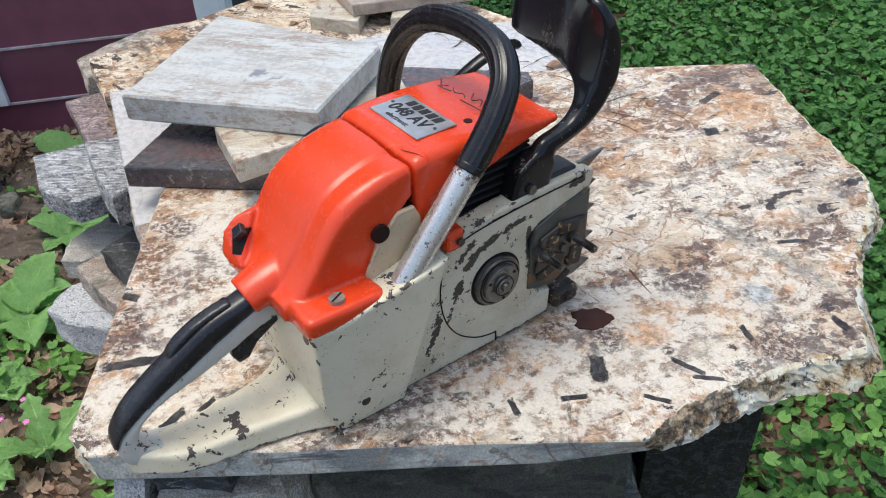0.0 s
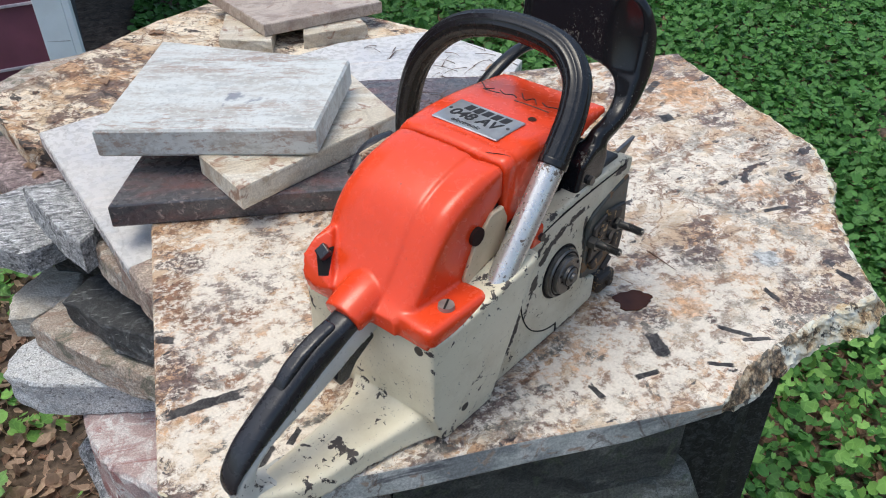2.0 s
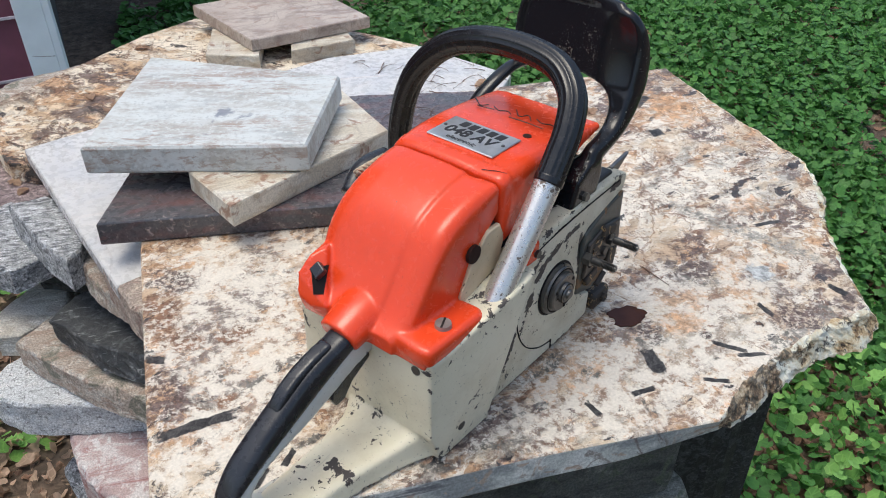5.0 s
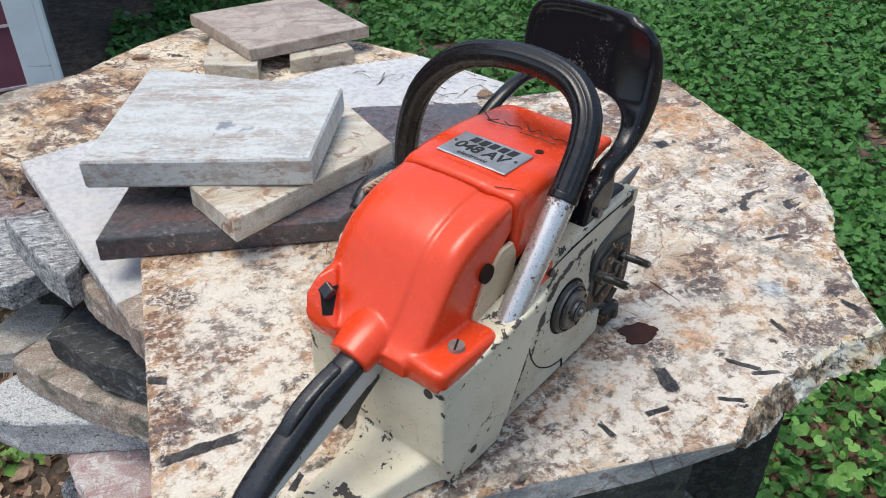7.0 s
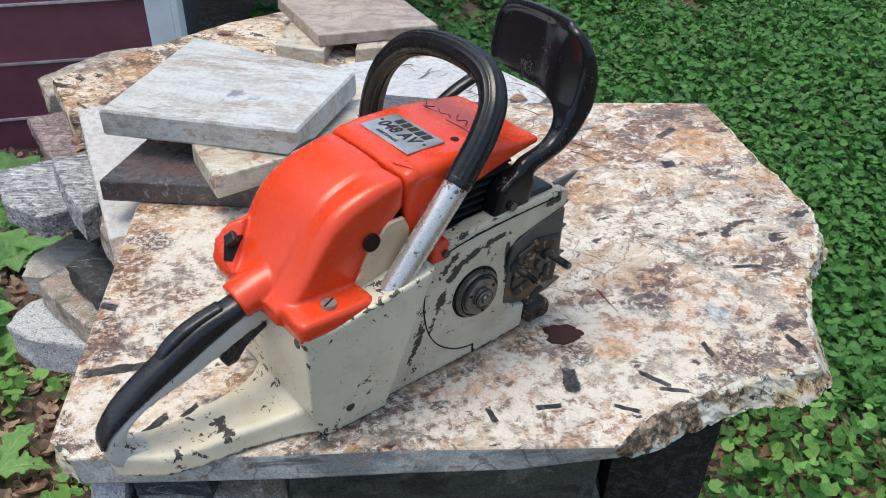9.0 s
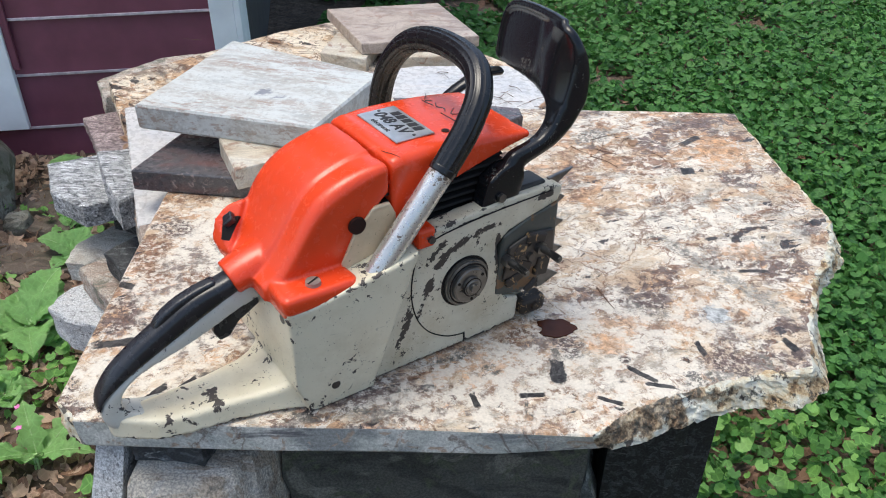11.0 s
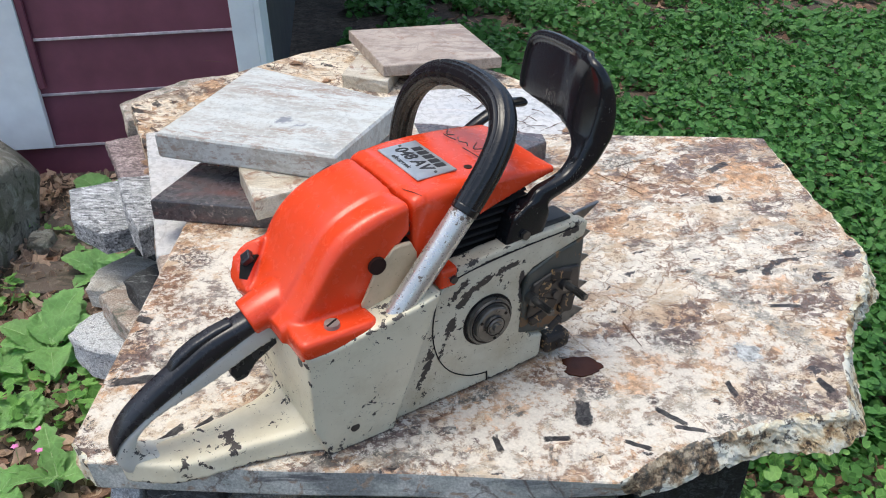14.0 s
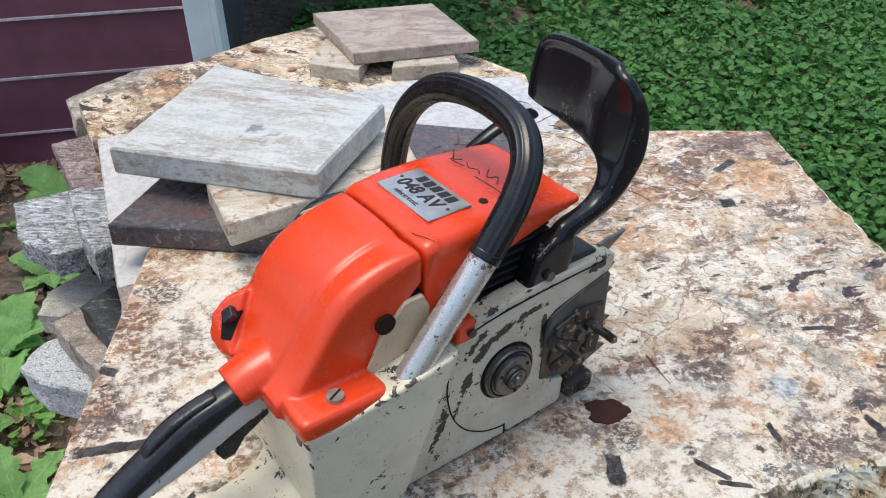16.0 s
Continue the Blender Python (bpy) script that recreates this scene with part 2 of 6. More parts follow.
def veined(name, ground, white, grey, brown, turn):
    """Layered stone: long soft bands, pale drifts and thin brown seams along one direction."""
    m, nt, b = material(name)
    raw = coords(nt, (1, 1, 1), turn)
    nz = node(nt, "TexNoise", Scale=7.0, Detail=4.0)
    nt.links.new(raw, nz.inputs["Vector"])
    warp = node(nt, "VectorMath", operation="MULTIPLY_ADD")
    nt.links.new(nz.outputs["Color"], warp.inputs[0])
    warp.inputs[1].default_value = (0.05, 0.028, 0.02)
    nt.links.new(raw, warp.inputs[2])

    def drawn(sx, sy, off):
        q = node(nt, "Mapping")
        q.inputs["Scale"].default_value = (sx, sy, 1)
        q.inputs["Location"].default_value = (off, off * 1.3, 0)
        nt.links.new(warp.outputs[0], q.inputs[0])
        return q.outputs[0]

    col = mixed(nt, ramp(nt, noisy(nt, drawn(0.60, 1.25, 1.0), 24, 10, 0.72), (0.44, 0.0), (0.53, 1.0)), ground, white)
    col = mixed(nt, ramp(nt, noisy(nt, drawn(0.45, 1.2, 4.0), 26, 10, 0.72), (0.52, 0.0), (0.62, 0.6)), col, grey)
    drift = ramp(nt, noisy(nt, drawn(0.5, 1.2, 45.0), 9, 5, 0.6), (0.45, 0.1), (0.58, 1.0))
    col = mixed(nt, maths(nt, "MULTIPLY", drift, ramp(nt, noisy(nt, drawn(0.22, 1.9, 8.0), 24, 10, 0.74), (0.515, 0.0), (0.57, 0.75))), col, brown)
    col = mixed(nt, ramp(nt, noisy(nt, drawn(0.8, 1.1, 15.0), 40, 9, 0.72), (0.50, 0.0), (0.58, 0.6)), col, white)
    col = mixed(nt, ramp(nt, noisy(nt, warp.outputs[0], 190, 6, 0.72), (0.56, 0.0), (0.60, 0.6)), col, grey)
    col = mixed(nt, ramp(nt, noisy(nt, drawn(0.9, 1.1, 21.0), 130, 7, 0.72), (0.54, 0.0), (0.59, 0.8)), col, white)
    col = mixed(nt, maths(nt, "MULTIPLY", drift, ramp(nt, noisy(nt, drawn(0.45, 1.5, 31.0), 90, 9, 0.74), (0.53, 0.0), (0.58, 0.7))), col, brown)
    col = mixed(nt, ramp(nt, noisy(nt, drawn(1, 1, 3.3), 13, 6, 0.6), (0.66, 0.0), (0.70, 0.7)), col, (0.10, 0.11, 0.16))
    nt.links.new(col, b.inputs["Base Color"])
    b.inputs["Roughness"].default_value = 0.45
    relief(nt, b, noisy(nt, raw, 260, 5), 0.2, 0.001)
    return m


def node_colour(nt, voronoi):
    s = nt.nodes.new("ShaderNodeSeparateColor")
    nt.links.new(voronoi.outputs["Color"], s.inputs[0])
    return s.outputs[0]


def chipped(name, paint, under, cut, rough=0.35, grime=0.3, scale=150.0, edge=0.5, coat=0.0, worn_at=(), metal=0.0):
    """Painted casting: chips down to dark metal past the cut, more of them on edges and along the rubbed places (x, z, half length, half width, angle, amount), and oily grime."""
    m, nt, b = material(name)
    at = coords(nt)
    n = noisy(nt, at, scale, 8, 0.66, 0.5)
    big = noisy(nt, at, scale * 0.17, 5, 0.6)
    worn = ramp(nt, node(nt, "NewGeometry").outputs["Pointiness"], (0.506, 0.0), (0.55, edge))
    f = maths(nt, "ADD", maths(nt, "ADD", maths(nt, "MULTIPLY", n, 0.62), maths(nt, "MULTIPLY", big, 0.38)), maths(nt, "MULTIPLY", worn, 0.12))
    for x, z, along, across, angle, amount in worn_at:
        q = node(nt, "Mapping")
        q.vector_type = "TEXTURE"
        q.inputs["Location"].default_value = (x, 0.02, z)
        q.inputs["Rotation"].default_value = (0, radians(-angle), 0)
        q.inputs["Scale"].default_value = (along, 0.06, across)
        nt.links.new(at, q.inputs[0])
        far = node(nt, "VectorMath", operation="LENGTH")
        nt.links.new(q.outputs[0], far.inputs[0])
        f = maths(nt, "ADD", f, ramp(nt, far.outputs["Value"], (0.3, amount), (1.15, 0.0)))
    chip = ramp(nt, f, (cut, 0.0), (cut + 0.008, 1.0))
    dirt = ramp(nt, noisy(nt, at, 17, 7, 0.7), (0.45, 0.0), (0.75, grime))
    tint = mixed(nt, dirt, paint, tuple(c * k for c, k in zip(paint, (0.60, 0.52, 0.40))))
    tint = mixed(nt, ramp(nt, noisy(nt, at, 420, 3), (0.66, 0.0), (0.70, grime)), tint, under)
    scratch = node(nt, "Mapping")
    scratch.inputs["Scale"].default_value = (30, 420, 420)
    scratch.inputs["Rotation"].default_value = (0.5, 0.3, 0.6)
    nt.links.new(at, scratch.inputs[0])
    lines = noisy(nt, scratch.outputs[0], 1.0, 3, 0.6)
    tint = mixed(nt, ramp(nt, lines, (0.68, 0.0), (0.72, 0.45)), tint, tuple(c * 0.6 for c in paint))
    nt.links.new(mixed(nt, chip, tint, under), b.inputs["Base Color"])
    nt.links.new(mixed(nt, chip, ramp(nt, n, (0.3, rough - 0.08), (0.7, rough + 0.1)), (0.6, 0.6, 0.6)), b.inputs["Roughness"])
    b.inputs["Coat Weight"].default_value = coat
    b.inputs["Metallic"].default_value = metal
    relief(nt, b, maths(nt, "SUBTRACT", maths(nt, "MULTIPLY", noisy(nt, at, 260, 3), 0.15), chip), 0.5, 0.0005)
    return m


# large marks in the table slab: place, half length, half width, angle, kind
MARKS = [(0.335, 0.744, 0.115, 0.012, -53, "g"), (0.308, 0.67, 0.016, 0.014, -20, "l"), (0.246, 0.689, 0.027, 0.02, -46, "m"), (0.304, 0.593, 0.033, 0.018, -24, "m"), (0.37, 0.754, 0.021, 0.004, 3, "k"), (0.37, 0.626, 0.014, 0.006, -63, "k"), (0.216, 0.571, 0.019, 0.004, -38, "k"), (0.233, 0.556, 0.018, 0.0035, -9, "k"), (0.149, 0.614, 0.02, 0.02, -77, "m"), (0.203, 0.592, 0.006, 0.007, -14, "m"), (-0.27, 0.584, 0.039, 0.0075, 12, "k"), (-0.294, 0.796, 0.038, 0.02, -39, "m"), (-0.302, 0.741, 0.043, 0.02, -83, "t"), (-0.294, 0.628, 0.038, 0.022, -80, "m")]
MARKS_FAR = [(0.395, 1.146, 0.0189, 0.0266, 8, "m"), (0.367, 1.088, 0.0261, 0.0072, 45, "k"), (0.344, 0.992, 0.0105, 0.0129, 7, "k"), (0.226, 1.09, 0.0493, 0.0222, 35, "d"), (0.234, 0.871, 0.0209, 0.0084, -24, "m"), (0.289, 0.91, 0.0152, 0.008, -3, "m"), (0.338, 0.82, 0.0101, 0.0041, 29, "k"), (0.281, 0.756, 0.0112, 0.0052, 6, "t"), (0.377, 0.66, 0.0119, 0.0122, 6, "m"), (0.202, 0.591, 0.0078, 0.0068, -10, "d"), (0.181, 0.533, 0.0152, 0.0035, -21, "k"), (0.306, 0.596, 0.0335, 0.0125, 21, "m"), (0.397, 1.058, 0.0491, 0.038, 26, "o"), (0.367, 0.793, 0.0315, 0.0196, 6, "o"), (0.189, 0.612, 0.0225, 0.0171, 6, "o")]
MARKS_NEAR = [(-0.294, 0.794, 0.0259, 0.0194, 5, "d"), (-0.302, 0.746, 0.0239, 0.0171, 51, "m"), (-0.277, 0.693, 0.0182, 0.0149, 5, "t"), (-0.307, 0.675, 0.0103, 0.0065, -11, "k"), (-0.224, 0.516, 0.016, 0.0059, 57, "k"), (-0.183, 0.544, 0.0181, 0.0042, 20, "d"), (-0.293, 0.492, 0.0094, 0.0106, 4, "m")]
MARKS_FRONT = [(0.146, 0.611, 0.0167, 0.0123, -1, "d"), (0.137, 0.57, 0.0087, 0.0217, -1, "k"), (0.112, 0.535, 0.0124, 0.0039, 6, "k"), (0.06, 0.525, 0.0103, 0.0038, -70, "k"), (0.04, 0.525, 0.0057, 0.0064, -1, "m"), (0.052, 0.596, 0.0125, 0.0064, 6, "d"), (0.073, 0.57, 0.0085, 0.0058, 19, "d"), (0.106, 0.520, 0.018, 0.0020, -95, "d"), (0.304, 0.578, 0.0197, 0.0098, 10, "g"), (0.34, 0.6, 0.0075, 0.009, -1, "d"), (0.28, 0.612, 0.014, 0.0044, -75, "k"), (0.306, 0.605, 0.0207, 0.0153, -1, "m"), (0.007, 0.538, 0.0071, 0.0044, -1, "m"), (0.086, 0.611, 0.0042, 0.0046, -1, "t")]
MARKS_LEFT = [(-0.235, 0.755, 0.06, 0.06, 0, "w"), (-0.165, 0.74, 0.05, 0.05, 0, "w"), (-0.225, 0.645, 0.05, 0.05, 0, "w"), (-0.245, 0.535, 0.075, 0.045, 0, "w"), (-0.23, 0.60, 0.05, 0.03, 20, "w"), (-0.19, 0.68, 0.05, 0.04, 0, "w"), (-0.199, 0.532, 0.0108, 0.0038, 58, "k"), (-0.29, 0.627, 0.0161, 0.0137, 23, "m"), (-0.296, 0.708, 0.017, 0.0143, 34, "t"), (-0.235, 0.693, 0.0242, 0.0163, 15, "t"), (-0.09, 0.495, 0.0214, 0.0068, -16, "d"), (-0.064, 0.516, 0.0214, 0.0075, -34, "m"), (-0.02, 0.532, 0.0149, 0.0061, 13, "m"), (-0.246, 0.607, 0.0133, 0.0097, 30, "t")]
MARKS_PALE = [(0.10, 0.515, 0.09, 0.04, 0, "w"), (0.215, 0.565, 0.06, 0.045, 25, "w"), (0.12, 0.57, 0.07, 0.04, 0, "w"), (-0.25, 0.70, 0.07, 0.12, 0, "w"), (-0.24, 0.55, 0.08, 0.07, 0, "w"), (-0.20, 0.82, 0.10, 0.05, 0, "w"), (-0.14, 0.62, 0.06, 0.08, 0, "w"), (0.05, 0.535, 0.085, 0.05, 10, "w"), (0.175, 0.565, 0.07, 0.05, 0, "w"), (0.10, 0.600, 0.06, 0.03, 20, "w"), (0.20, 0.640, 0.08, 0.05, 0, "w"), (0.30, 0.66, 0.06, 0.05, 0, "w")]
MARKS_SMOKE = [(0.100, 0.622, 0.030, 0.010, 20, "t"), (0.100, 0.608, 0.007, 0.006, 0, "t"), (0.146, 0.602, 0.020, 0.016, -20, "d"), (0.039, 0.583, 0.022, 0.008, 30, "d"), (-0.011, 0.534, 0.024, 0.005, 10, "d"), (0.006, 0.556, 0.020, 0.006, 36, "t"), (-0.075, 0.513, 0.020, 0.010, 10, "t"), (-0.047, 0.520, 0.026, 0.012, 25, "m"), (-0.030, 0.505, 0.030, 0.008, 0, "d"), (0.308, 0.582, 0.042, 0.018, 20, "g"), (0.280, 0.570, 0.036, 0.010, 20, "d"), (0.241, 0.684, 0.030, 0.024, -46, "d"), (0.327, 0.747, 0.118, 0.011, -53, "g"), (0.402, 1.05, 0.04, 0.06, 0, "o")]
SLAB = pegmatite("cream_granite", (0.60, 0.485, 0.35), (0.745, 0.685, 0.585), (0.45, 0.26, 0.135), (0.20, 0.105, 0.062), (0.125, 0.088, 0.078), (0.29, 0.27, 0.235), (0.025, 0.023, 0.026), turn=-28, size=0.74, marks=MARKS_PALE + MARKS_SMOKE + MARKS_LEFT + MARKS_FAR + MARKS_FRONT + MARKS_NEAR + MARKS)
FAR_SLAB = pegmatite("ochre_granite", (0.66, 0.50, 0.33), (0.76, 0.67, 0.53), (0.42, 0.23, 0.11), (0.17, 0.09, 0.055), (0.13, 0.09, 0.075), (0.18, 0.15, 0.13), (0.03, 0.024, 0.022), turn=35, size=0.46, rough=0.55, dark=0.02)
# Sawn edge: veined grey, partly the cool shade on this side put into colour.
SAWN = granite("sawn_slab_edge", (0.50, 0.515, 0.47), [((0.62, 0.62, 0.57), 0.44, 34), ((0.24, 0.255, 0.25), 0.40, 20), ((0.40, 0.30, 0.22), 0.22, 50), ((0.12, 0.12, 0.13), 0.2, 34)], streaks=0.0, veins=0.7, rough=0.6, grain=0.5)


def torn(name):
    """Fresh break of the cream granite: pale yellow feldspar, rusty seams, and one dark crumbly zone of mica."""
    m, nt, b = material(name)
    at = coords(nt, world_space=True)
    n = noisy(nt, at, 38, 9, 0.7)
    col = ramp(nt, n, (0.38, (0.22, 0.13, 0.065)), (0.44, (0.58, 0.42, 0.23)), (0.50, (0.76, 0.68, 0.49)), (0.60, (0.82, 0.81, 0.70)))
    col = mixed(nt, ramp(nt, noisy(nt, at, 70, 8, 0.7), (0.56, 0.0), (0.59, 0.9)), col, (0.07, 0.055, 0.045))
    q = node(nt, "Mapping")
    q.vector_type = "TEXTURE"
    q.inputs["Location"].default_value = (0.215, 0.528, -0.004)
    q.inputs["Rotation"].default_value = (0, 0, radians(27))
    q.inputs["Scale"].default_value = (0.085, 0.06, 0.024)
    nt.links.new(at, q.inputs[0])
    far = node(nt, "VectorMath", operation="LENGTH")
    nt.links.new(q.outputs[0], far.inputs[0])
    zone = ramp(nt, maths(nt, "ADD", far.outputs["Value"], maths(nt, "MULTIPLY", maths(nt, "SUBTRACT", n, 0.5), 4.0)), (0.8, 0.85), (1.1, 0.0))
    col = mixed(nt, zone, col, ramp(nt, noisy(nt, at, 90, 9, 0.75), (0.44, (0.02, 0.02, 0.02)), (0.49, (0.16, 0.10, 0.06)), (0.54, (0.42, 0.30, 0.18)), (0.62, (0.66, 0.55, 0.38))))
    nt.links.new(col, b.inputs["Base Color"])
    b.inputs["Roughness"].default_value = 0.7
    relief(nt, b, maths(nt, "ADD", n, maths(nt, "MULTIPLY", noisy(nt, at, 160, 6, 0.7), 0.3)), 0.9, 0.012)
    return m


TORN = torn("broken_slab_edge")
GREY = veined("veined_grey_stone", (0.43, 0.42, 0.385), (0.575, 0.595, 0.575), (0.33, 0.345, 0.34), (0.30, 0.21, 0.16), 15)
PURPLE = granite("dark_purple_stone", (0.12, 0.09, 0.092), [((0.17, 0.095, 0.09), 0.35, 24), ((0.085, 0.085, 0.09), 0.5, 30), ((0.34, 0.28, 0.26), 0.2, 150)], streaks=0.0, rough=0.25, grain=0.6)
BEIGE = granite("beige_stone", (0.62, 0.55, 0.43), [((0.50, 0.41, 0.30), 0.42, 16), ((0.68, 0.64, 0.55), 0.5, 24), ((0.30, 0.17, 0.11), 0.24, 40)], streaks=0.0, veins=0.25, grain=0.35)
TAN_ROCK = granite("tan_rubble", (0.60, 0.50, 0.41), [((0.74, 0.68, 0.60), 0.48, 46), ((0.48, 0.36, 0.28), 0.4, 60), ((0.26, 0.25, 0.19), 0.3, 25)], streaks=0.2, rough=0.7, grain=0.8, broken=0.8)
MARBLE = granite("white_marble", (0.62, 0.605, 0.585), [((0.52, 0.52, 0.525), 0.3, 6), ((0.75, 0.68, 0.62), 0.12, 12)], streaks=0.0, grain=0.12, veins=0.2, rough=0.25)
PINK = granite("pinkish_stone", (0.43, 0.345, 0.285), [((0.52, 0.44, 0.37), 0.5, 9), ((0.31, 0.235, 0.195), 0.35, 14), ((0.36, 0.24, 0.18), 0.25, 30)], turn=20, streaks=0.0, veins=0.35, grain=0.35)
PINK_ROCK = granite("pink_tan_stone", (0.50, 0.40, 0.33), [((0.66, 0.56, 0.46), 0.42, 50), ((0.36, 0.24, 0.20), 0.36, 50), ((0.24, 0.20, 0.16), 0.2, 60)], streaks=0.0, rough=0.7, grain=0.8, broken=0.7)
BEIGE_ROCK = granite("pale_beige_stone", (0.70, 0.66, 0.58), [((0.55, 0.50, 0.42), 0.4, 50), ((0.80, 0.77, 0.70), 0.4, 40)], streaks=0.0, rough=0.7, grain=0.6, broken=0.7)
CREAM_ROCK = granite("cream_weathered_stone", (0.74, 0.69, 0.60), [((0.75, 0.72, 0.66), 0.45, 30), ((0.50, 0.42, 0.33), 0.35, 40), ((0.28, 0.26, 0.22), 0.22, 30)], streaks=0.2, rough=0.7, grain=0.8, broken=0.8)
SALT = granite("speckled_grey_granite", (0.55, 0.555, 0.555), [((0.25, 0.26, 0.27), 0.42, 60), ((0.74, 0.75, 0.76), 0.42, 80), ((0.12, 0.12, 0.13), 0.22, 90)], streaks=0.0, grain=0.8, rough=0.7, turn=40, cells=330, broken=0.7, foliated=True)
WHITE_ROCK = granite("pale_granite", (0.86, 0.875, 0.88), [((0.60, 0.61, 0.61), 0.36, 120), ((0.84, 0.84, 0.83), 0.4, 60), ((0.30, 0.31, 0.31), 0.25, 150), ((0.16, 0.16, 0.16), 0.12, 190)], streaks=0.0, grain=0.7, rough=0.75, broken=0.8)
BLACK_ROCK = granite("black_stone", (0.045, 0.048, 0.05), [((0.11, 0.115, 0.12), 0.4, 70), ((0.36, 0.37, 0.36), 0.16, 130)], streaks=0.0, rough=0.5, grain=0.6, cells=0, broken=0.5)
ROSE_ROCK = granite("rose_stone", (0.56, 0.42, 0.40), [((0.74, 0.70, 0.68), 0.48, 26), ((0.38, 0.18, 0.17), 0.36, 22), ((0.80, 0.78, 0.76), 0.25, 60)], streaks=0.1, rough=0.6, cells=0, broken=0.6)
MAUVE_ROCK = granite("mauve_stone", (0.36, 0.28, 0.27), [((0.50, 0.40, 0.38), 0.4, 40), ((0.22, 0.16, 0.16), 0.4, 60)], streaks=0.0, rough=0.7, grain=0.7, cells=260, broken=0.6)
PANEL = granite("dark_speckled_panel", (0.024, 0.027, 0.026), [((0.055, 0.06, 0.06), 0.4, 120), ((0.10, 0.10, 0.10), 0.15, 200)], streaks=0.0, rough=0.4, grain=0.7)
# Mossy green grey, darkened beyond its own colour for the shade under the slab.
GREEN_GREY = granite("shaded_weathered_green_grey_stone", (0.13, 0.135, 0.115), [((0.26, 0.26, 0.22), 0.32, 22), ((0.06, 0.063, 0.055), 0.45, 16), ((0.12, 0.14, 0.09), 0.3, 30)], streaks=0.0, rough=0.85, grain=0.7, broken=0.8)
PALE_GREEN = granite("grey_green_stone", (0.34, 0.35, 0.30), [((0.50, 0.50, 0.44), 0.4, 30), ((0.18, 0.185, 0.15), 0.42, 24), ((0.26, 0.29, 0.20), 0.3, 40)], streaks=0.0, rough=0.85, grain=0.7, broken=0.8)
PAVER = granite("brown_paving_stone", (0.17, 0.13, 0.10), [((0.24, 0.19, 0.15), 0.4, 20), ((0.09, 0.075, 0.055), 0.4, 14)], streaks=0.0, rough=0.85, grain=0.7, broken=0.5)
BOULDER = granite("lichen_boulder", (0.33, 0.31, 0.25), [((0.46, 0.44, 0.37), 0.4, 14), ((0.16, 0.16, 0.10), 0.4, 10), ((0.10, 0.09, 0.07), 0.25, 26)], streaks=0.0, rough=0.85, grain=0.7, broken=0.9)

ORANGE = chipped("orange_paint", (0.74, 0.060, 0.014), (0.13, 0.07, 0.055), 0.662, rough=0.23, grime=0.14, scale=120, edge=0.6)
CREAM = chipped("cream_paint", (0.69, 0.635, 0.475), (0.055, 0.045, 0.04), 0.592, rough=0.36, grime=0.5, edge=0.5, scale=115, worn_at=[(0.0640, 0.076, 0.010, 0.008, 0, 0.13), (-0.0685, 0.018, 0.009, 0.01, 0, 0.12), (0.02, 0.03, 0.05, 0.03, 20, 0.03), (0.07, 0.115, 0.03, 0.02, 30, 0.04)])
GUSSET = chipped("tan_cream_paint", (0.63, 0.515, 0.345), (0.10, 0.07, 0.05), 0.66, rough=0.45, grime=0.6, scale=115, edge=0.5)
CREAM_WORN = chipped("worn_cream_paint", (0.60, 0.555, 0.425), (0.045, 0.036, 0.03), 0.596, rough=0.42, grime=0.7, edge=0.6, scale=190, worn_at=[(0.1185, 0.060, 0.016, 0.0055, 68, 0.182), (0.1270, 0.082, 0.018, 0.007, 65, 0.238), (0.1390, 0.104, 0.017, 0.0075, 52, 0.238), (0.1580, 0.1165, 0.018, 0.0065, 24, 0.224), (0.1900, 0.1235, 0.026, 0.0055, 8, 0.210), (0.1330, 0.116, 0.022, 0.006, 45, 0.168), (0.2030, 0.090, 0.038, 0.0050, 92, 0.238), (0.2060, 0.052, 0.020, 0.006, 90, 0.168), (0.1000, 0.042, 0.030, 0.0055, 66, 0.210), (0.1060, 0.070, 0.016, 0.005, 80, 0.140), (0.19, 0.1385, 0.080, 0.0022, 4, 0.182), (0.255, 0.139, 0.025, 0.008, 12, 0.182), (0.148, 0.140, 0.012, 0.005, 12, 0.126), (0.19, 0.003, 0.10, 0.004, 0, 0.098)])
GREY_BARE = chipped("bare_grey_metal", (0.58, 0.575, 0.51), (0.05, 0.05, 0.05), 0.60, rough=0.4, grime=0.4)
RUBBER = plain("black_rubber", (0.010, 0.0098, 0.0105), 0.24, 0, 0.3, 120, 0.25)
PLASTIC = plain("black_plastic", (0.020, 0.021, 0.025), 0.27, 0, 0.25, 90, 0.12)
def dusty(name, colour, dust, rough):
    """Dark moulded plastic with pale dust in patches."""
    m, nt, b = material(name)
    at = coords(nt)
    f = maths(nt, "ADD", maths(nt, "MULTIPLY", noisy(nt, at, 420, 4, 0.7), 0.6), maths(nt, "MULTIPLY", noisy(nt, at, 28, 4, 0.6), 0.4))
    spots = ramp(nt, f, (0.595, 0.0), (0.64, 0.7))
    nt.links.new(mixed(nt, spots, colour, dust), b.inputs["Base Color"])
    nt.links.new(mixed(nt, spots, (rough, rough, rough), (0.8, 0.8, 0.8)), b.inputs["Roughness"])
    b.inputs["Specular IOR Level"].default_value = 0.38
    relief(nt, b, noisy(nt, at, 150, 3), 0.1, 0.0004)
    return m


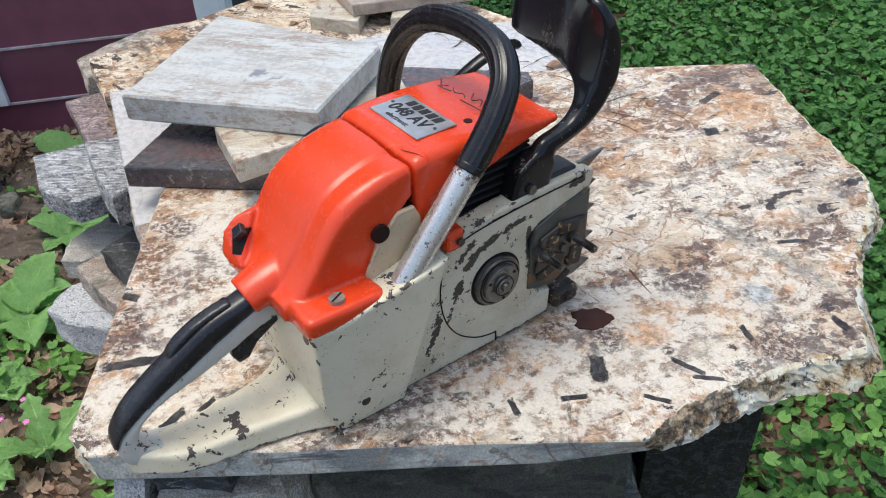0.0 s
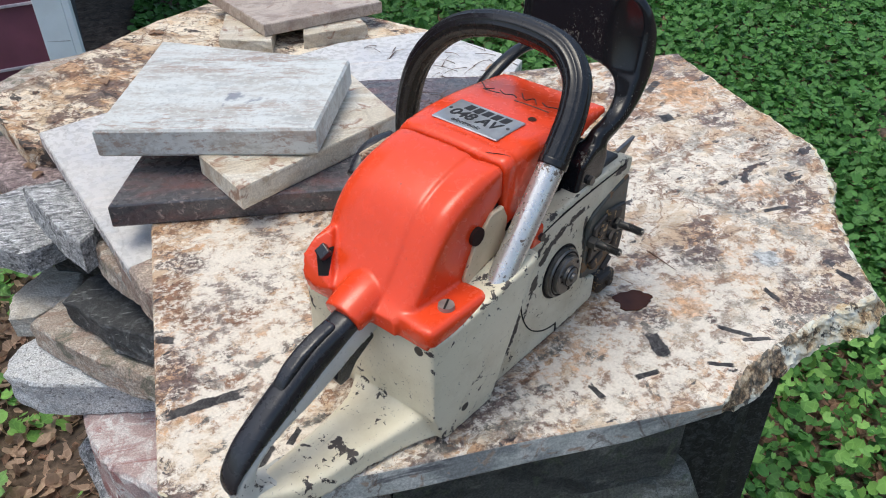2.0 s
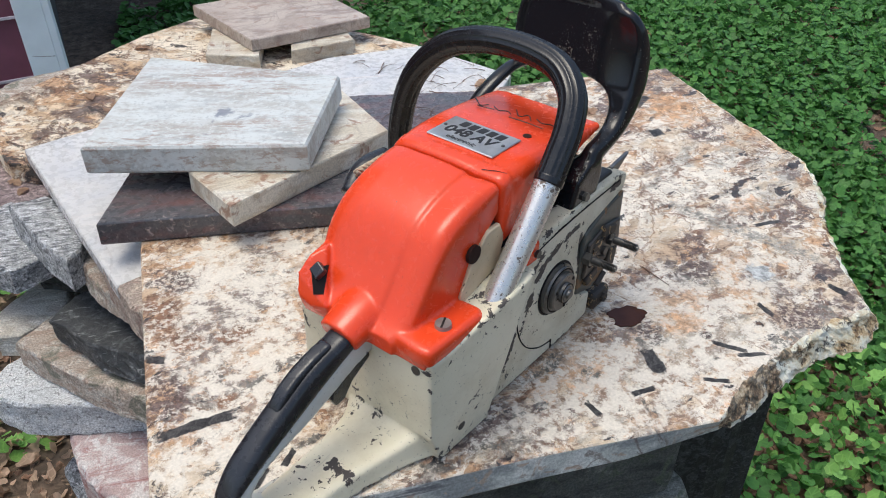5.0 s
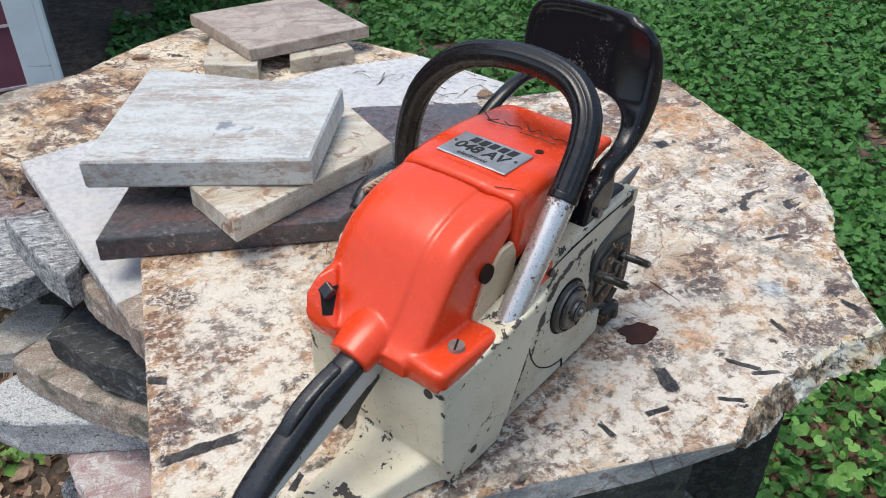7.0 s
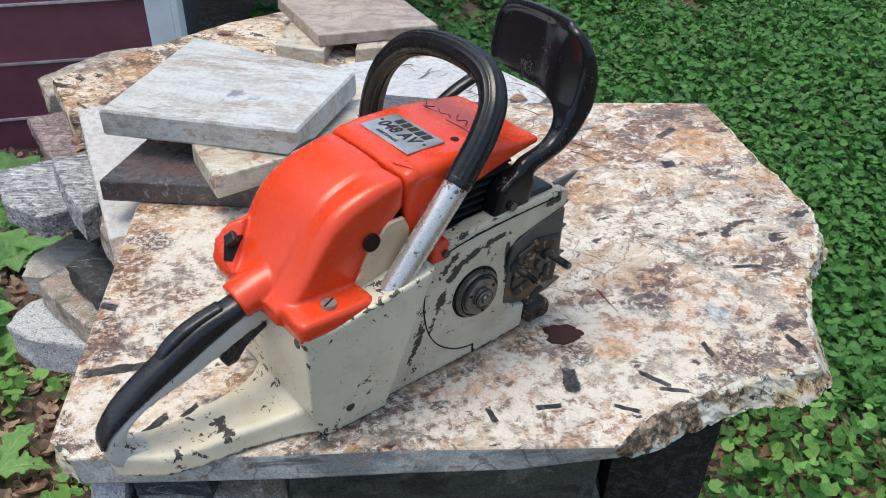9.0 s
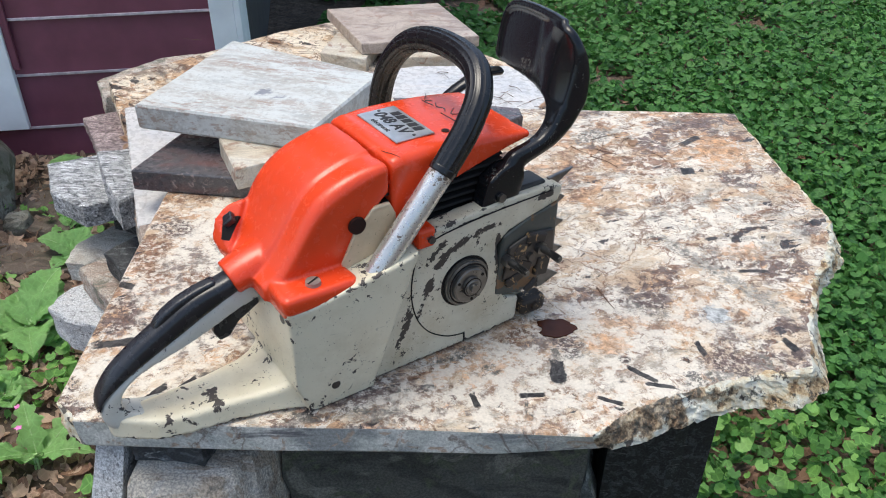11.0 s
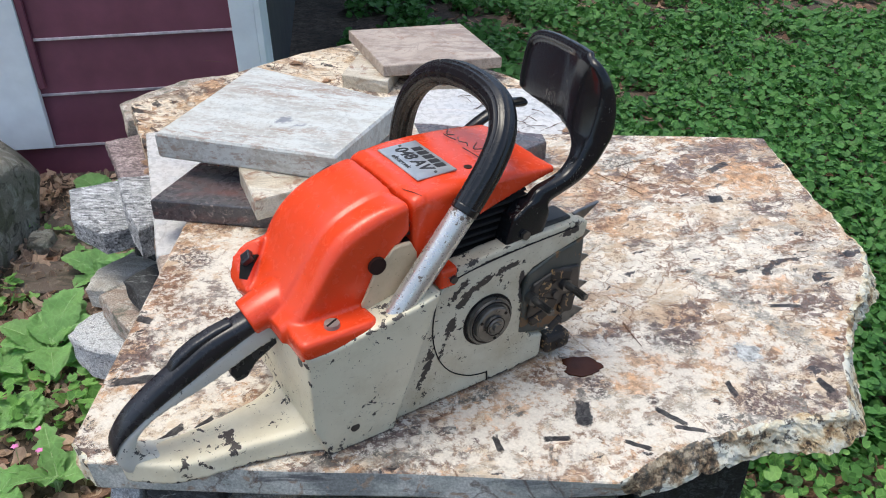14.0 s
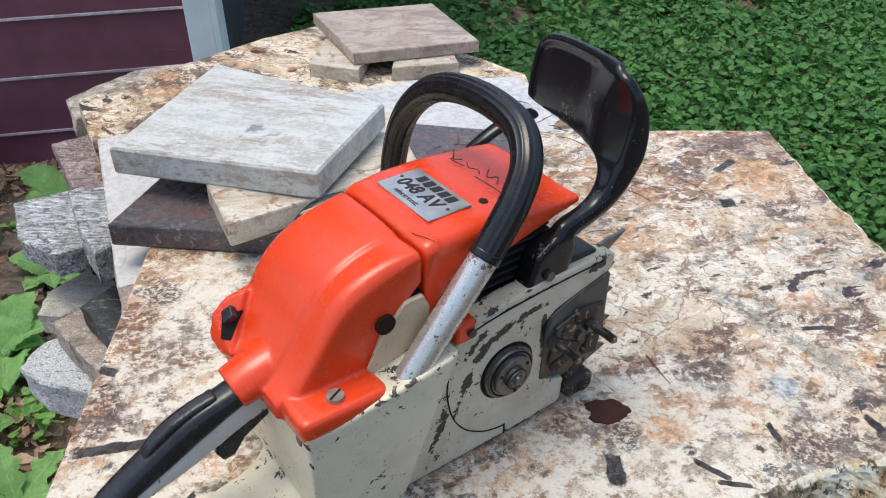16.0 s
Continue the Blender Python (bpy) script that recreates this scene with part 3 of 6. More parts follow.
GUARD = dusty("dusty_black_plastic", (0.009, 0.010, 0.012), (0.20, 0.18, 0.15), 0.16)
SCREW = plain("bright_screw_steel", (0.36, 0.34, 0.31), 0.4, 0.6, 0.3, 120, 0.2)
ALU = chipped("scuffed_aluminium", (0.68, 0.67, 0.64), (0.20, 0.16, 0.13), 0.592, rough=0.30, grime=0.35, scale=260, metal=0.75)
PLATE_ALU = plain("aluminium_plate", (0.62, 0.62, 0.61), 0.35, 0.8, 0.25, 70, 0.2)
STEEL = plain("oily_steel", (0.155, 0.15, 0.14), 0.33, 0.85, 0.4, 90, 0.2)
DARK_STEEL = plain("blackened_steel", (0.06, 0.055, 0.05), 0.38, 0.6, 0.5, 60, 0.3)
BRASS = chipped("dirty_brass", (0.34, 0.21, 0.09), (0.03, 0.022, 0.016), 0.52, rough=0.45, grime=0.8, scale=200)
# Matte near-black, as dark as the cavities.
FIN = plain("matte_black_fins", (0.012, 0.011, 0.010), 0.85, 0.0, 0.5, 90, 0.3)
RUSTY_HOLE = plain("rusty_recess", (0.030, 0.012, 0.009), 0.75, 0, 0.4, 200, 0.3)
# Near-black for openings built as solids: their inner shade is in the colour.
HOLE = plain("dark_cavity", (0.012, 0.01, 0.009), 0.6, 0, 0.3, 60, 0.1)
CORD = plain("starter_cord", (0.45, 0.36, 0.25), 0.8, 0, 0.4, 300, 0.6)
# Near-black boards: the deep shade on the side wall put into their colour.
SHADE_BOARDS = plain("shade_dark_boards", (0.040, 0.040, 0.042), 0.7, 0, 0.4, 12, 0.3)
INK = plain("black_ink", (0.015, 0.013, 0.013), 0.5, 0, 0.1, 60, 0)
SIDING = plain("burgundy_siding_paint", (0.20, 0.062, 0.092), 0.45, 0, 0.25, 9, 0.2)
# Pale strip colour for the lower edge of each clapboard.
SIDING_EDGE = plain("pale_siding_edge", (0.55, 0.46, 0.48), 0.7, 0, 0.4, 40, 0.3)
TRIM = plain("white_trim_paint", (0.88, 0.90, 0.91), 0.45, 0, 0.10, 12, 0.15)
OILY_PLATE = chipped("oily_grey_plate", (0.055, 0.062, 0.055), (0.15, 0.085, 0.04), 0.60, rough=0.4, grime=0.7, scale=70, worn_at=[(0.235, 0.060, 0.03, 0.02, 10, 0.10), (0.212, 0.075, 0.02, 0.008, 85, 0.08)])
OIL = plain("oil_stain", (0.055, 0.016, 0.006), 0.22, 0, 0.4, 40, 0.05)


for oily in (OIL, PANEL, HOLE, RUSTY_HOLE):
    oily.node_tree.nodes["Principled BSDF"].inputs["Specular IOR Level"].default_value = 0.2

# ---- mesh helpers ----
def part(name, bm, mat, parent=None, label="", smooth=False):
    """Links a bmesh as one mesh object, under its thing or part where one is given."""
    me = bpy.data.meshes.new(name)
    if smooth:
        for f in bm.faces:
            f.smooth = True
    bm.to_mesh(me)
    bm.free()
    me.materials.append(mat)
    ob = new(name, me)
    if parent:
        ob.parent = parent
    if label:
        ob["label"] = label
    return ob


def thing(name, m, label, category, group=""):
    return tagged(place(new(name), m), label, category, group)


def place(ob, m):
    ob.matrix_world = m
    return ob


def box(bm, x0, x1, y0, y1, z0, z1, bevel=0.0, segs=2):
    """A box between limits, with rounded edges."""
    r = bmesh.ops.create_cube(bm, size=1)
    vs = r["verts"]
    bmesh.ops.transform(bm, matrix=Matrix.Translation(((x0 + x1) / 2, (y0 + y1) / 2, (z0 + z1) / 2)) @ Matrix.Diagonal((x1 - x0, y1 - y0, z1 - z0, 1)), verts=vs)
    if bevel:
        es = list({e for v in vs for e in v.link_edges})
        bmesh.ops.bevel(bm, geom=es, offset=bevel, segments=segs, profile=0.5, affect="EDGES")
    return bm


def rod(bm, a, b, r0, r1=None, n=20):
    """A round bar from a to b."""
    a, b = Vector(a), Vector(b)
    turn = (b - a).to_track_quat("Z", "Y").to_matrix().to_4x4()
    bmesh.ops.create_cone(bm, cap_ends=True, segments=n, radius1=r0, radius2=r0 if r1 is None else r1, depth=(b - a).length, matrix=Matrix.Translation((a + b) / 2) @ turn)
    return bm


def spline(points, n):
    """n places evenly along a smooth curve through the points."""
    p = [Vector(q) for q in points]
    p = [2 * p[0] - p[1]] + p + [2 * p[-1] - p[-2]]
    out = []
    for i in range(1, len(p) - 2):
        for k in range(24):
            t = k / 24
            out.append(0.5 * (2 * p[i] + (p[i + 1] - p[i - 1]) * t + (2 * p[i - 1] - 5 * p[i] + 4 * p[i + 1] - p[i + 2]) * t * t + (3 * p[i] - p[i - 1] - 3 * p[i + 1] + p[i + 2]) * t ** 3))
    out.append(p[-2])
    d = [0.0]
    for u, v in zip(out, out[1:]):
        d.append(d[-1] + (v - u).length)
    res, j = [], 0
    for k in range(n):
        s = d[-1] * k / (n - 1)
        while j < len(d) - 2 and d[j + 1] < s:
            j += 1
        res.append(out[j].lerp(out[j + 1], (s - d[j]) / max(1e-9, d[j + 1] - d[j])))
    return res


def tube(bm, points, radius, n=40, ring=18, up=(0, 1, 0), ribs=0.0, flat=1.0):
    """A pipe along a smooth curve; radius: a number or a function of 0..1; ribs: depth of grooves along it; flat: height over width."""
    path = spline(points, n)
    rows = []
    side = Vector(up)
    for i, c in enumerate(path):
        d = (path[min(i + 1, n - 1)] - path[max(i - 1, 0)]).normalized()
        side = (side - d * side.dot(d)).normalized()
        other = d.cross(side)
        r = radius(i / (n - 1)) if callable(radius) else radius
        row = []
        for k in range(ring):
            a = 2 * math.pi * k / ring
            rr = r - (0.0 if k % 3 else ribs)
            row.append(bm.verts.new(c + side * (rr * math.cos(a)) + other * (rr * flat * math.sin(a))))
        rows.append(row)
    for u, v in zip(rows, rows[1:]):
        for k in range(ring):
            bm.faces.new((u[k], u[(k + 1) % ring], v[(k + 1) % ring], v[k]))
    bm.faces.new(rows[0][::-1])
    bm.faces.new(rows[-1])
    return bm


def loft(bm, rows, closed_ends=True):
    """Skins rows of points of equal length, each a closed ring."""
    vs = [[bm.verts.new(p) for p in row] for row in rows]
    n = len(rows[0])
    for u, v in zip(vs, vs[1:]):
        for k in range(n):
            bm.faces.new((u[k], u[(k + 1) % n], v[(k + 1) % n], v[k]))
    if closed_ends:
        bm.faces.new(vs[0][::-1])
        bm.faces.new(vs[-1])
    bmesh.ops.recalc_face_normals(bm, faces=bm.faces[:])
    return bm


def prism(bm, outline, a, b, axis="y", bevel=0.0, segs=2):
    """A flat outline of (u, v) pushed from a to b along an axis: y takes (x, z), z takes (x, y), x takes (y, z)."""
    def at(u, v, w):
        return {"y": (u, w, v), "z": (u, v, w), "x": (w, u, v)}[axis]
    lo = [bm.verts.new(at(u, v, a)) for u, v in outline]
    hi = [bm.verts.new(at(u, v, b)) for u, v in outline]
    n = len(outline)
    fs = [bm.faces.new(lo), bm.faces.new(hi[::-1])]
    for k in range(n):
        fs.append(bm.faces.new((lo[k], hi[k], hi[(k + 1) % n], lo[(k + 1) % n])))
    bmesh.ops.recalc_face_normals(bm, faces=fs)
    if bevel:
        es = list({e for f in fs for e in f.edges})
        bmesh.ops.bevel(bm, geom=es, offset=bevel, segments=segs, profile=0.5, affect="EDGES")
    return bm


def cast(ob, voxel=0.002, smooth=6, factor=0.5):
    """Fuses the pieces of a mesh into one skin with soft fillets, as cast or moulded parts have."""
    r = ob.modifiers.new("fuse", "REMESH")
    r.mode, r.voxel_size, r.use_smooth_shade = "VOXEL", voxel, True
    s = ob.modifiers.new("soften", "SMOOTH")
    s.iterations, s.factor = smooth, factor
    return ob


def stone(name, top, thick, mat, z, label, category="stone slab", group="", rough=0.0, low=None, fine=0.012, tilt=None, bevel=0.002, broken=None, sides=None):
    """A slab of stone with its top outline at height z. rough: how far its broken edges wander; low: the outline of its underside where that differs;
    broken: indices of the sides that are broken (all, if none given and rough is set)."""
    low = low or top
    ring_t, ring_l, amp = [], [], []
    n = len(top)
    for i in range(n):
        a, b = Vector(top[i]), Vector(top[(i + 1) % n])
        c, d = Vector(low[i]), Vector(low[(i + 1) % n])
        is_rough = rough > 0 and (broken is None or i in broken)
        k = max(1, int((b - a).length / fine)) if is_rough else 1
        for j in range(k):
            ring_t.append(a.lerp(b, j / k))
            ring_l.append(c.lerp(d, j / k))
            amp.append(rough if is_rough and (j > 0 or broken is None) else 0.0)
    mid = sum(ring_t, Vector((0, 0))) / len(ring_t)
    seed = Vector((mid.x * 31 + z * 57, mid.y * 17, z * 91))
    levels = ([0.0, 0.05, 0.15, 0.27, 0.4, 0.53, 0.66, 0.8, 0.92, 1.0] if sides else [0.0, 0.07, 0.3, 0.55, 0.8, 1.0]) if rough else [0.0, bevel / thick, 1 - bevel / thick, 1.0]
    bm = bmesh.new()
    rows = []
    for li, f in enumerate(levels):
        row = []
        for p, q, am in zip(ring_t, ring_l, amp):
            w = p.lerp(q, f)
            out = (w - mid).normalized()
            if am:
                at = Vector((w.x * 24, w.y * 24, f * 1.6)) + seed
                push = am * (0.55 * noise.noise(at * 0.6) + 0.45 * noise.noise(at * 2.7) + 0.4 * noise.noise(at * 6.1) + (0.3 * noise.noise(at * 12.7) if sides and 0 < f else 0)) - (am * 0.5 if f == 0.0 else 0)
                dz = am * 0.18 * noise.noise(at * 1.9 + Vector((9, 9, 9)))
                w = w + out * push
            else:
                w = w - out * (bevel if li in (0, len(levels) - 1) else 0)
                dz = 0
            row.append((w.x - mid.x, w.y - mid.y, -thick * f + dz * (0 < f < 1)))
        rows.append(row)
    loft(bm, rows)
    if sides:
        for i, f in enumerate(bm.faces):
            if len(f.verts) == 4:
                f.material_index = 2 if amp[i % len(amp)] or amp[(i + 1) % len(amp)] else (1 if i >= len(amp) else 0)
    bmesh.ops.triangulate(bm, faces=[f for f in bm.faces if len(f.verts) > 4])
    ob = part(name, bm, mat)
    for extra in sides or ():
        ob.data.materials.append(extra)
    m = Matrix.Translation((mid.x, mid.y, z))
    place(ob, m @ tilt if tilt else m)
    return tagged(ob, label, category, group)

# ---- ground and house ----
GROUND = -0.87


def ground_material():
    m, nt, b = material("woodland_soil")
    at = coords(nt, world_space=True)
    big = noisy(nt, at, 2.2, 5, 0.6)
    litter = noisy(nt, at, 26, 6, 0.65, 0.8)
    col = ramp(nt, litter, (0.3, (0.045, 0.032, 0.022)), (0.5, (0.13, 0.09, 0.062)), (0.72, (0.27, 0.195, 0.14)))
    col = mixed(nt, ramp(nt, big, (0.4, 0.0), (0.65, 0.7)), col, (0.03, 0.024, 0.017))
    nt.links.new(col, b.inputs["Base Color"])
    b.inputs["Roughness"].default_value = 0.9
    relief(nt, b, litter, 0.8, 0.02)
    return m


def lumps(x, y):
    return 0.03 * noise.noise(Vector((x * 0.9, y * 0.9, 3))) + 0.012 * noise.noise(Vector((x * 3.5, y * 3.5, 7)))


bm = bmesh.new()
STEPS = [-400, -120, -40, -15, -8] + [-5 + 0.25 * i for i in range(53)] + [12, 20, 45, 130, 400]
grid = [[bm.verts.new((x, y, GROUND + (lumps(x, y) if abs(x) < 6 and -3 < y < 9 else 0))) for x in STEPS] for y in STEPS]
for r, s in zip(grid, grid[1:]):
    for k in range(len(STEPS) - 1):
        bm.faces.new((r[k], r[k + 1], s[k + 1], s[k]))
ground = tagged(part("ground", bm, ground_material(), smooth=True), "brown woodland soil under fallen leaves", "ground", kind="structure")

# The house corner: clapboards on a wall that stands almost across the view.
WALL = pose(-1.50, 2.62, GROUND, 0, -2.0, 10.0)
wall = tagged(place(part("wall_house", box(bmesh.new(), -4.0, 0.705, 0.02, 0.22, -0.05, 3.4), SIDING), WALL), "dark burgundy painted house wall with clapboards", "wall", kind="structure")
for i in range(17):
    z0 = 0.105 + 0.191 * (i - 1) if i else -0.02
    z1 = 0.105 + 0.191 * i - 0.006 if i else 0.099
    bm = bmesh.new()
    prism(bm, [(0.0, z0), (0.02, z0), (0.02, z1), (0.010, z1)], -4.0, 0.705, "x", 0.002, 1)
    part("clapboard", bm, SIDING, wall)
    if i:
        bm = box(bmesh.new(), -4.0, 0.705, -0.004, 0.008, z0 - 0.006, z0 + 0.003, 0.001, 1)
        part("clapboard_lip", bm, SIDING_EDGE, wall, "pale lower edge")
trim = tagged(place(new("trim_corner"), WALL), "white painted corner boards of the house", "trim", kind="structure")
part("face_board", box(bmesh.new(), 0.705, 0.785, -0.022, 0.02, 0.0, 3.4, 0.003), TRIM, trim)
part("return_board", box(bmesh.new(), 0.785, 0.805, -0.022, 0.22, 0.0, 3.4, 0.003), TRIM, trim)
trim2 = tagged(place(new("trim_door"), WALL), "white painted door casing with a dark edge strip", "trim", kind="structure")
part("casing", box(bmesh.new(), -0.26, 0.036, -0.026, 0.0, 0.108, 3.4, 0.003), TRIM, trim2)
part("edge_strip", box(bmesh.new(), 0.036, 0.060, -0.016, 0.0, 0.32, 3.4, 0.004), SIDING, trim2, "dark edge strip")
side = tagged(place(part("wall_house_side", box(bmesh.new(), 0.595, 0.785, 0.222, 6.0, -0.05, 3.4), SHADE_BOARDS), WALL), "side wall of the house, its shade put into a dark colour", "wall", kind="structure")
# Unseen panel, added only to shade the ground beyond the house corner.
tagged(place(part("shade_panel", box(bmesh.new(), 0.70, 1.75, 0.75, 6.0, 1.30, 1.36), SHADE_BOARDS), WALL), "unseen low panel added to shade the ground beside the house", "roof", kind="structure")

# ---- the stacked stones ----
main_top = [(-0.284, 0.4775), (-0.113, 0.481), (-0.018, 0.486), (0.078, 0.487), (0.160, 0.487), (0.190, 0.512), (0.235, 0.538), (0.302, 0.566), (0.345, 0.580), (0.382, 0.592), (0.394, 0.630), (0.415, 0.690), (0.438, 0.745), (0.470, 0.806), (0.496, 0.885), (0.482, 0.98), (0.468, 1.065), (0.458, 1.195), (0.350, 1.192), (0.246, 1.186), (0.10, 1.18), (-0.10, 1.17), (-0.334, 1.15), (-0.327, 0.860), (-0.3065, 0.4980)]
main_low = [(-0.279, 0.4755), (-0.113, 0.479), (-0.018, 0.484), (0.078, 0.487), (0.171, 0.500), (0.213, 0.510), (0.240, 0.530), (0.310, 0.560), (0.366, 0.562), (0.406, 0.592), (0.418, 0.640), (0.428, 0.695), (0.448, 0.752), (0.502, 0.822), (0.512, 0.885), (0.490, 0.98), (0.474, 1.065), (0.462, 1.195), (0.350, 1.192), (0.246, 1.186), (0.10, 1.18), (-0.10, 1.17), (-0.334, 1.15), (-0.327, 0.860), (-0.2985, 0.4960)]
stone("stone_table_top", main_top, 0.028, SLAB, 0.0, "cream and rust granite slab with broken edges, the table top", "stone offcut", rough=0.0095, low=main_low, broken=set(range(4, 17)) | {24}, fine=0.004, sides=(SAWN, TORN))

stone("broken_stone", [(-0.645, 1.478), (-0.553, 1.297), (-0.30, 1.16), (0.16, 1.28), (0.154, 1.63), (0.037, 1.738), (-0.275, 1.875), (-0.377, 1.795), (-0.505, 1.645)], 0.03, FAR_SLAB, -0.103, "ochre and brown granite slab with fallen leaves, lying lower", "stone offcut", rough=0.004, fine=0.02)

# White marble, slightly tilted
stone("marble_offcut", [(-0.497, 1.187), (-0.356, 0.837), (-0.30, 0.868), (0.05, 0.99), (0.232, 1.285), (0.115, 1.44), (-0.05, 1.42)], 0.02, MARBLE, -0.0285, "white marble slab with grey veins under the other pieces", "stone offcut")
stone("stone_offcut", [(-0.368, 0.877), (-0.115, 0.858), (0.124, 1.09), (0.120, 1.115), (-0.04, 1.138), (-0.30, 1.13)], 0.028, PURPLE, 0.0285, "polished dark purple stone offcut", "stone offcut")
stone("stone_offcut", [(-0.2255, 0.836), (-0.031, 0.972), (-0.075, 1.12), (-0.268, 0.922)], 0.027, BEIGE, 0.056, "beige stone offcut with rust marks", "stone offcut")
GREY_TILT = pose(0, 0, 0, 1.0, -2.2, 0)
stone("stone_offcut", [(-0.379, 0.948), (-0.138, 0.8845), (-0.077, 1.049), (-0.310, 1.18)], 0.034, GREY, 0.0915, "square grey stone offcut with white and brown veins", "stone offcut", tilt=GREY_TILT, bevel=0.003)
stone("stone_offcut", [(-0.170, 1.592), (0.064, 1.669), (-0.03, 1.885), (-0.273, 1.809)], 0.023, PINK, -0.0525, "pinkish square stone offcut on two spacers", "stone offcut")
stone("stone_spacer", [(-0.255, 1.60), (-0.16, 1.575), (-0.14, 1.70), (-0.24, 1.73)], 0.0265, BEIGE, -0.0762, "small beige stone spacer", "stone block", "spacers under the offcut", rough=0.003)
stone("stone_spacer", [(-0.10, 1.585), (0.025, 1.615), (0.01, 1.70), (-0.09, 1.68)], 0.0265, BEIGE, -0.0762, "small beige stone spacer", "stone block", "spacers under the offcut", rough=0.003)

# Rubble that carries the slabs
ST = "stacked rubble stones"
stone("rubble_stone", [(-0.375, 0.885), (-0.338, 0.80), (-0.20, 0.62), (0.10, 0.62), (0.12, 1.0), (-0.30, 1.0)], 0.0495, PINK_ROCK, -0.0288, "pinkish tan stone block under the table slab", "rubble stone", ST, rough=0.006)
stone("rubble_stone", [(-0.418, 0.972), (-0.392, 0.920), (-0.340, 0.852), (-0.28, 0.72), (0.10, 0.66), (0.12, 1.06), (-0.35, 1.06)], 0.036, TAN_ROCK, -0.0785, "cream stone slab with a rough broken edge", "rubble stone", ST, rough=0.007, fine=0.007)
stone("rubble_stone", [(-0.444, 1.002), (-0.468, 0.960), (-0.452, 0.946), (-0.419, 0.904), (-0.350, 0.862), (-0.20, 0.76), (0.05, 0.78), (0.0, 1.05), (-0.38, 1.05)], 0.034, BLACK_ROCK, -0.152, "black rough stone slab with a pale seam", "rubble stone", ST, rough=0.005, fine=0.007, low=[(-0.440, 1.000), (-0.462, 0.955), (-0.440, 0.935), (-0.405, 0.888), (-0.335, 0.838), (-0.18, 0.74), (0.05, 0.76), (0.0, 1.05), (-0.38, 1.05)])
stone("rubble_stone", [(-0.490, 1.020), (-0.522, 0.980), (-0.488, 0.942), (-0.430, 0.885), (-0.361, 0.838), (-0.20, 0.74), (0.1, 0.76), (0.1, 1.05), (-0.44, 1.05)], 0.040, TAN_ROCK, -0.194, "tan stone slab with a mossy edge", "rubble stone", ST, rough=0.007, fine=0.008)
stone("rubble_stone", [(-0.548, 0.985), (-0.556, 0.935), (-0.522, 0.908), (-0.469, 0.895), (-0.393, 0.884), (-0.25, 0.84), (0.0, 0.84), (0.0, 1.10), (-0.42, 1.10)], 0.052, WHITE_ROCK, -0.237, "pale rough granite block", "rubble stone", ST, rough=0.010, fine=0.009)
stone("rubble_stone", [(-0.556, 1.05), (-0.552, 1.005), (-0.520, 1.000), (-0.47, 1.04), (-0.46, 1.12), (-0.52, 1.11)], 0.036, BEIGE_ROCK, -0.200, "small pale beige stone in the stack", "rubble stone", ST, rough=0.008, fine=0.009)
stone("rubble_stone", [(-0.475, 0.930), (-0.455, 0.850), (-0.430, 0.800), (-0.36, 0.74), (-0.05, 0.70), (0.0, 0.95), (-0.30, 1.02)], 0.10, ROSE_ROCK, -0.291, "rose and white stone block", "rubble stone", ST, rough=0.010, fine=0.010)
stone("rubble_stone", [(-0.50, 0.95), (-0.47, 0.86), (-0.40, 0.78), (-0.05, 0.72), (0.1, 1.1), (-0.40, 1.15)], 0.20, SALT, -0.390, "grey rough granite block in the stack", "rubble stone", ST, rough=0.02)
stone("rubble_stone", [(-0.46, 0.90), (-0.36, 0.74), (0.05, 0.70), (0.15, 1.2), (-0.40, 1.2)], 0.30, MAUVE_ROCK, -0.588, "dark stone block at the bottom of the stack", "rubble stone", ST, rough=0.03)
stone("rubble_stone", [(-0.617, 1.137), (-0.573, 1.051), (-0.510, 1.011), (-0.470, 1.040), (-0.44, 1.12), (-0.535, 1.19)], 0.036, SALT, -0.1075, "grey speckled granite slab", "rubble stone", ST, rough=0.005, fine=0.008)
stone("rubble_stone", [(-0.512, 1.094), (-0.464, 1.003), (-0.425, 0.946), (-0.410, 0.969), (-0.40, 1.05), (-0.468, 1.106)], 0.047, SALT, -0.0588, "grey speckled granite slab lying on another", "rubble stone", ST, rough=0.005, fine=0.008)
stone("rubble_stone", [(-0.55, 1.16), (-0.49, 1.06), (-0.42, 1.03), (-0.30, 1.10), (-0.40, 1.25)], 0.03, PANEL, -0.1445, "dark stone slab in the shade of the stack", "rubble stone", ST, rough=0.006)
stone("rubble_stone", [(-0.658, 1.372), (-0.561, 1.212), (-0.45, 1.27), (-0.51, 1.48)], 0.03, MAUVE_ROCK, -0.1345, "mauve rough stone slab with dead leaves", "rubble stone", ST, rough=0.005)
stone("rubble_stone", [(-0.70, 1.55), (-0.655, 1.47), (-0.48, 1.50), (-0.2, 1.65), (-0.4, 1.80), (-0.62, 1.69)], 0.04, TAN_ROCK, -0.1345, "pale weathered slab under the ochre one", "rubble stone", ST, rough=0.008)
stone("rubble_stone", [(-0.55, 1.35), (-0.46, 1.12), (-0.1, 1.1), (0.1, 1.6), (-0.35, 1.75)], 0.70, SALT, -0.175, "grey rough stone block under the slabs", "rubble stone", ST, rough=0.03)
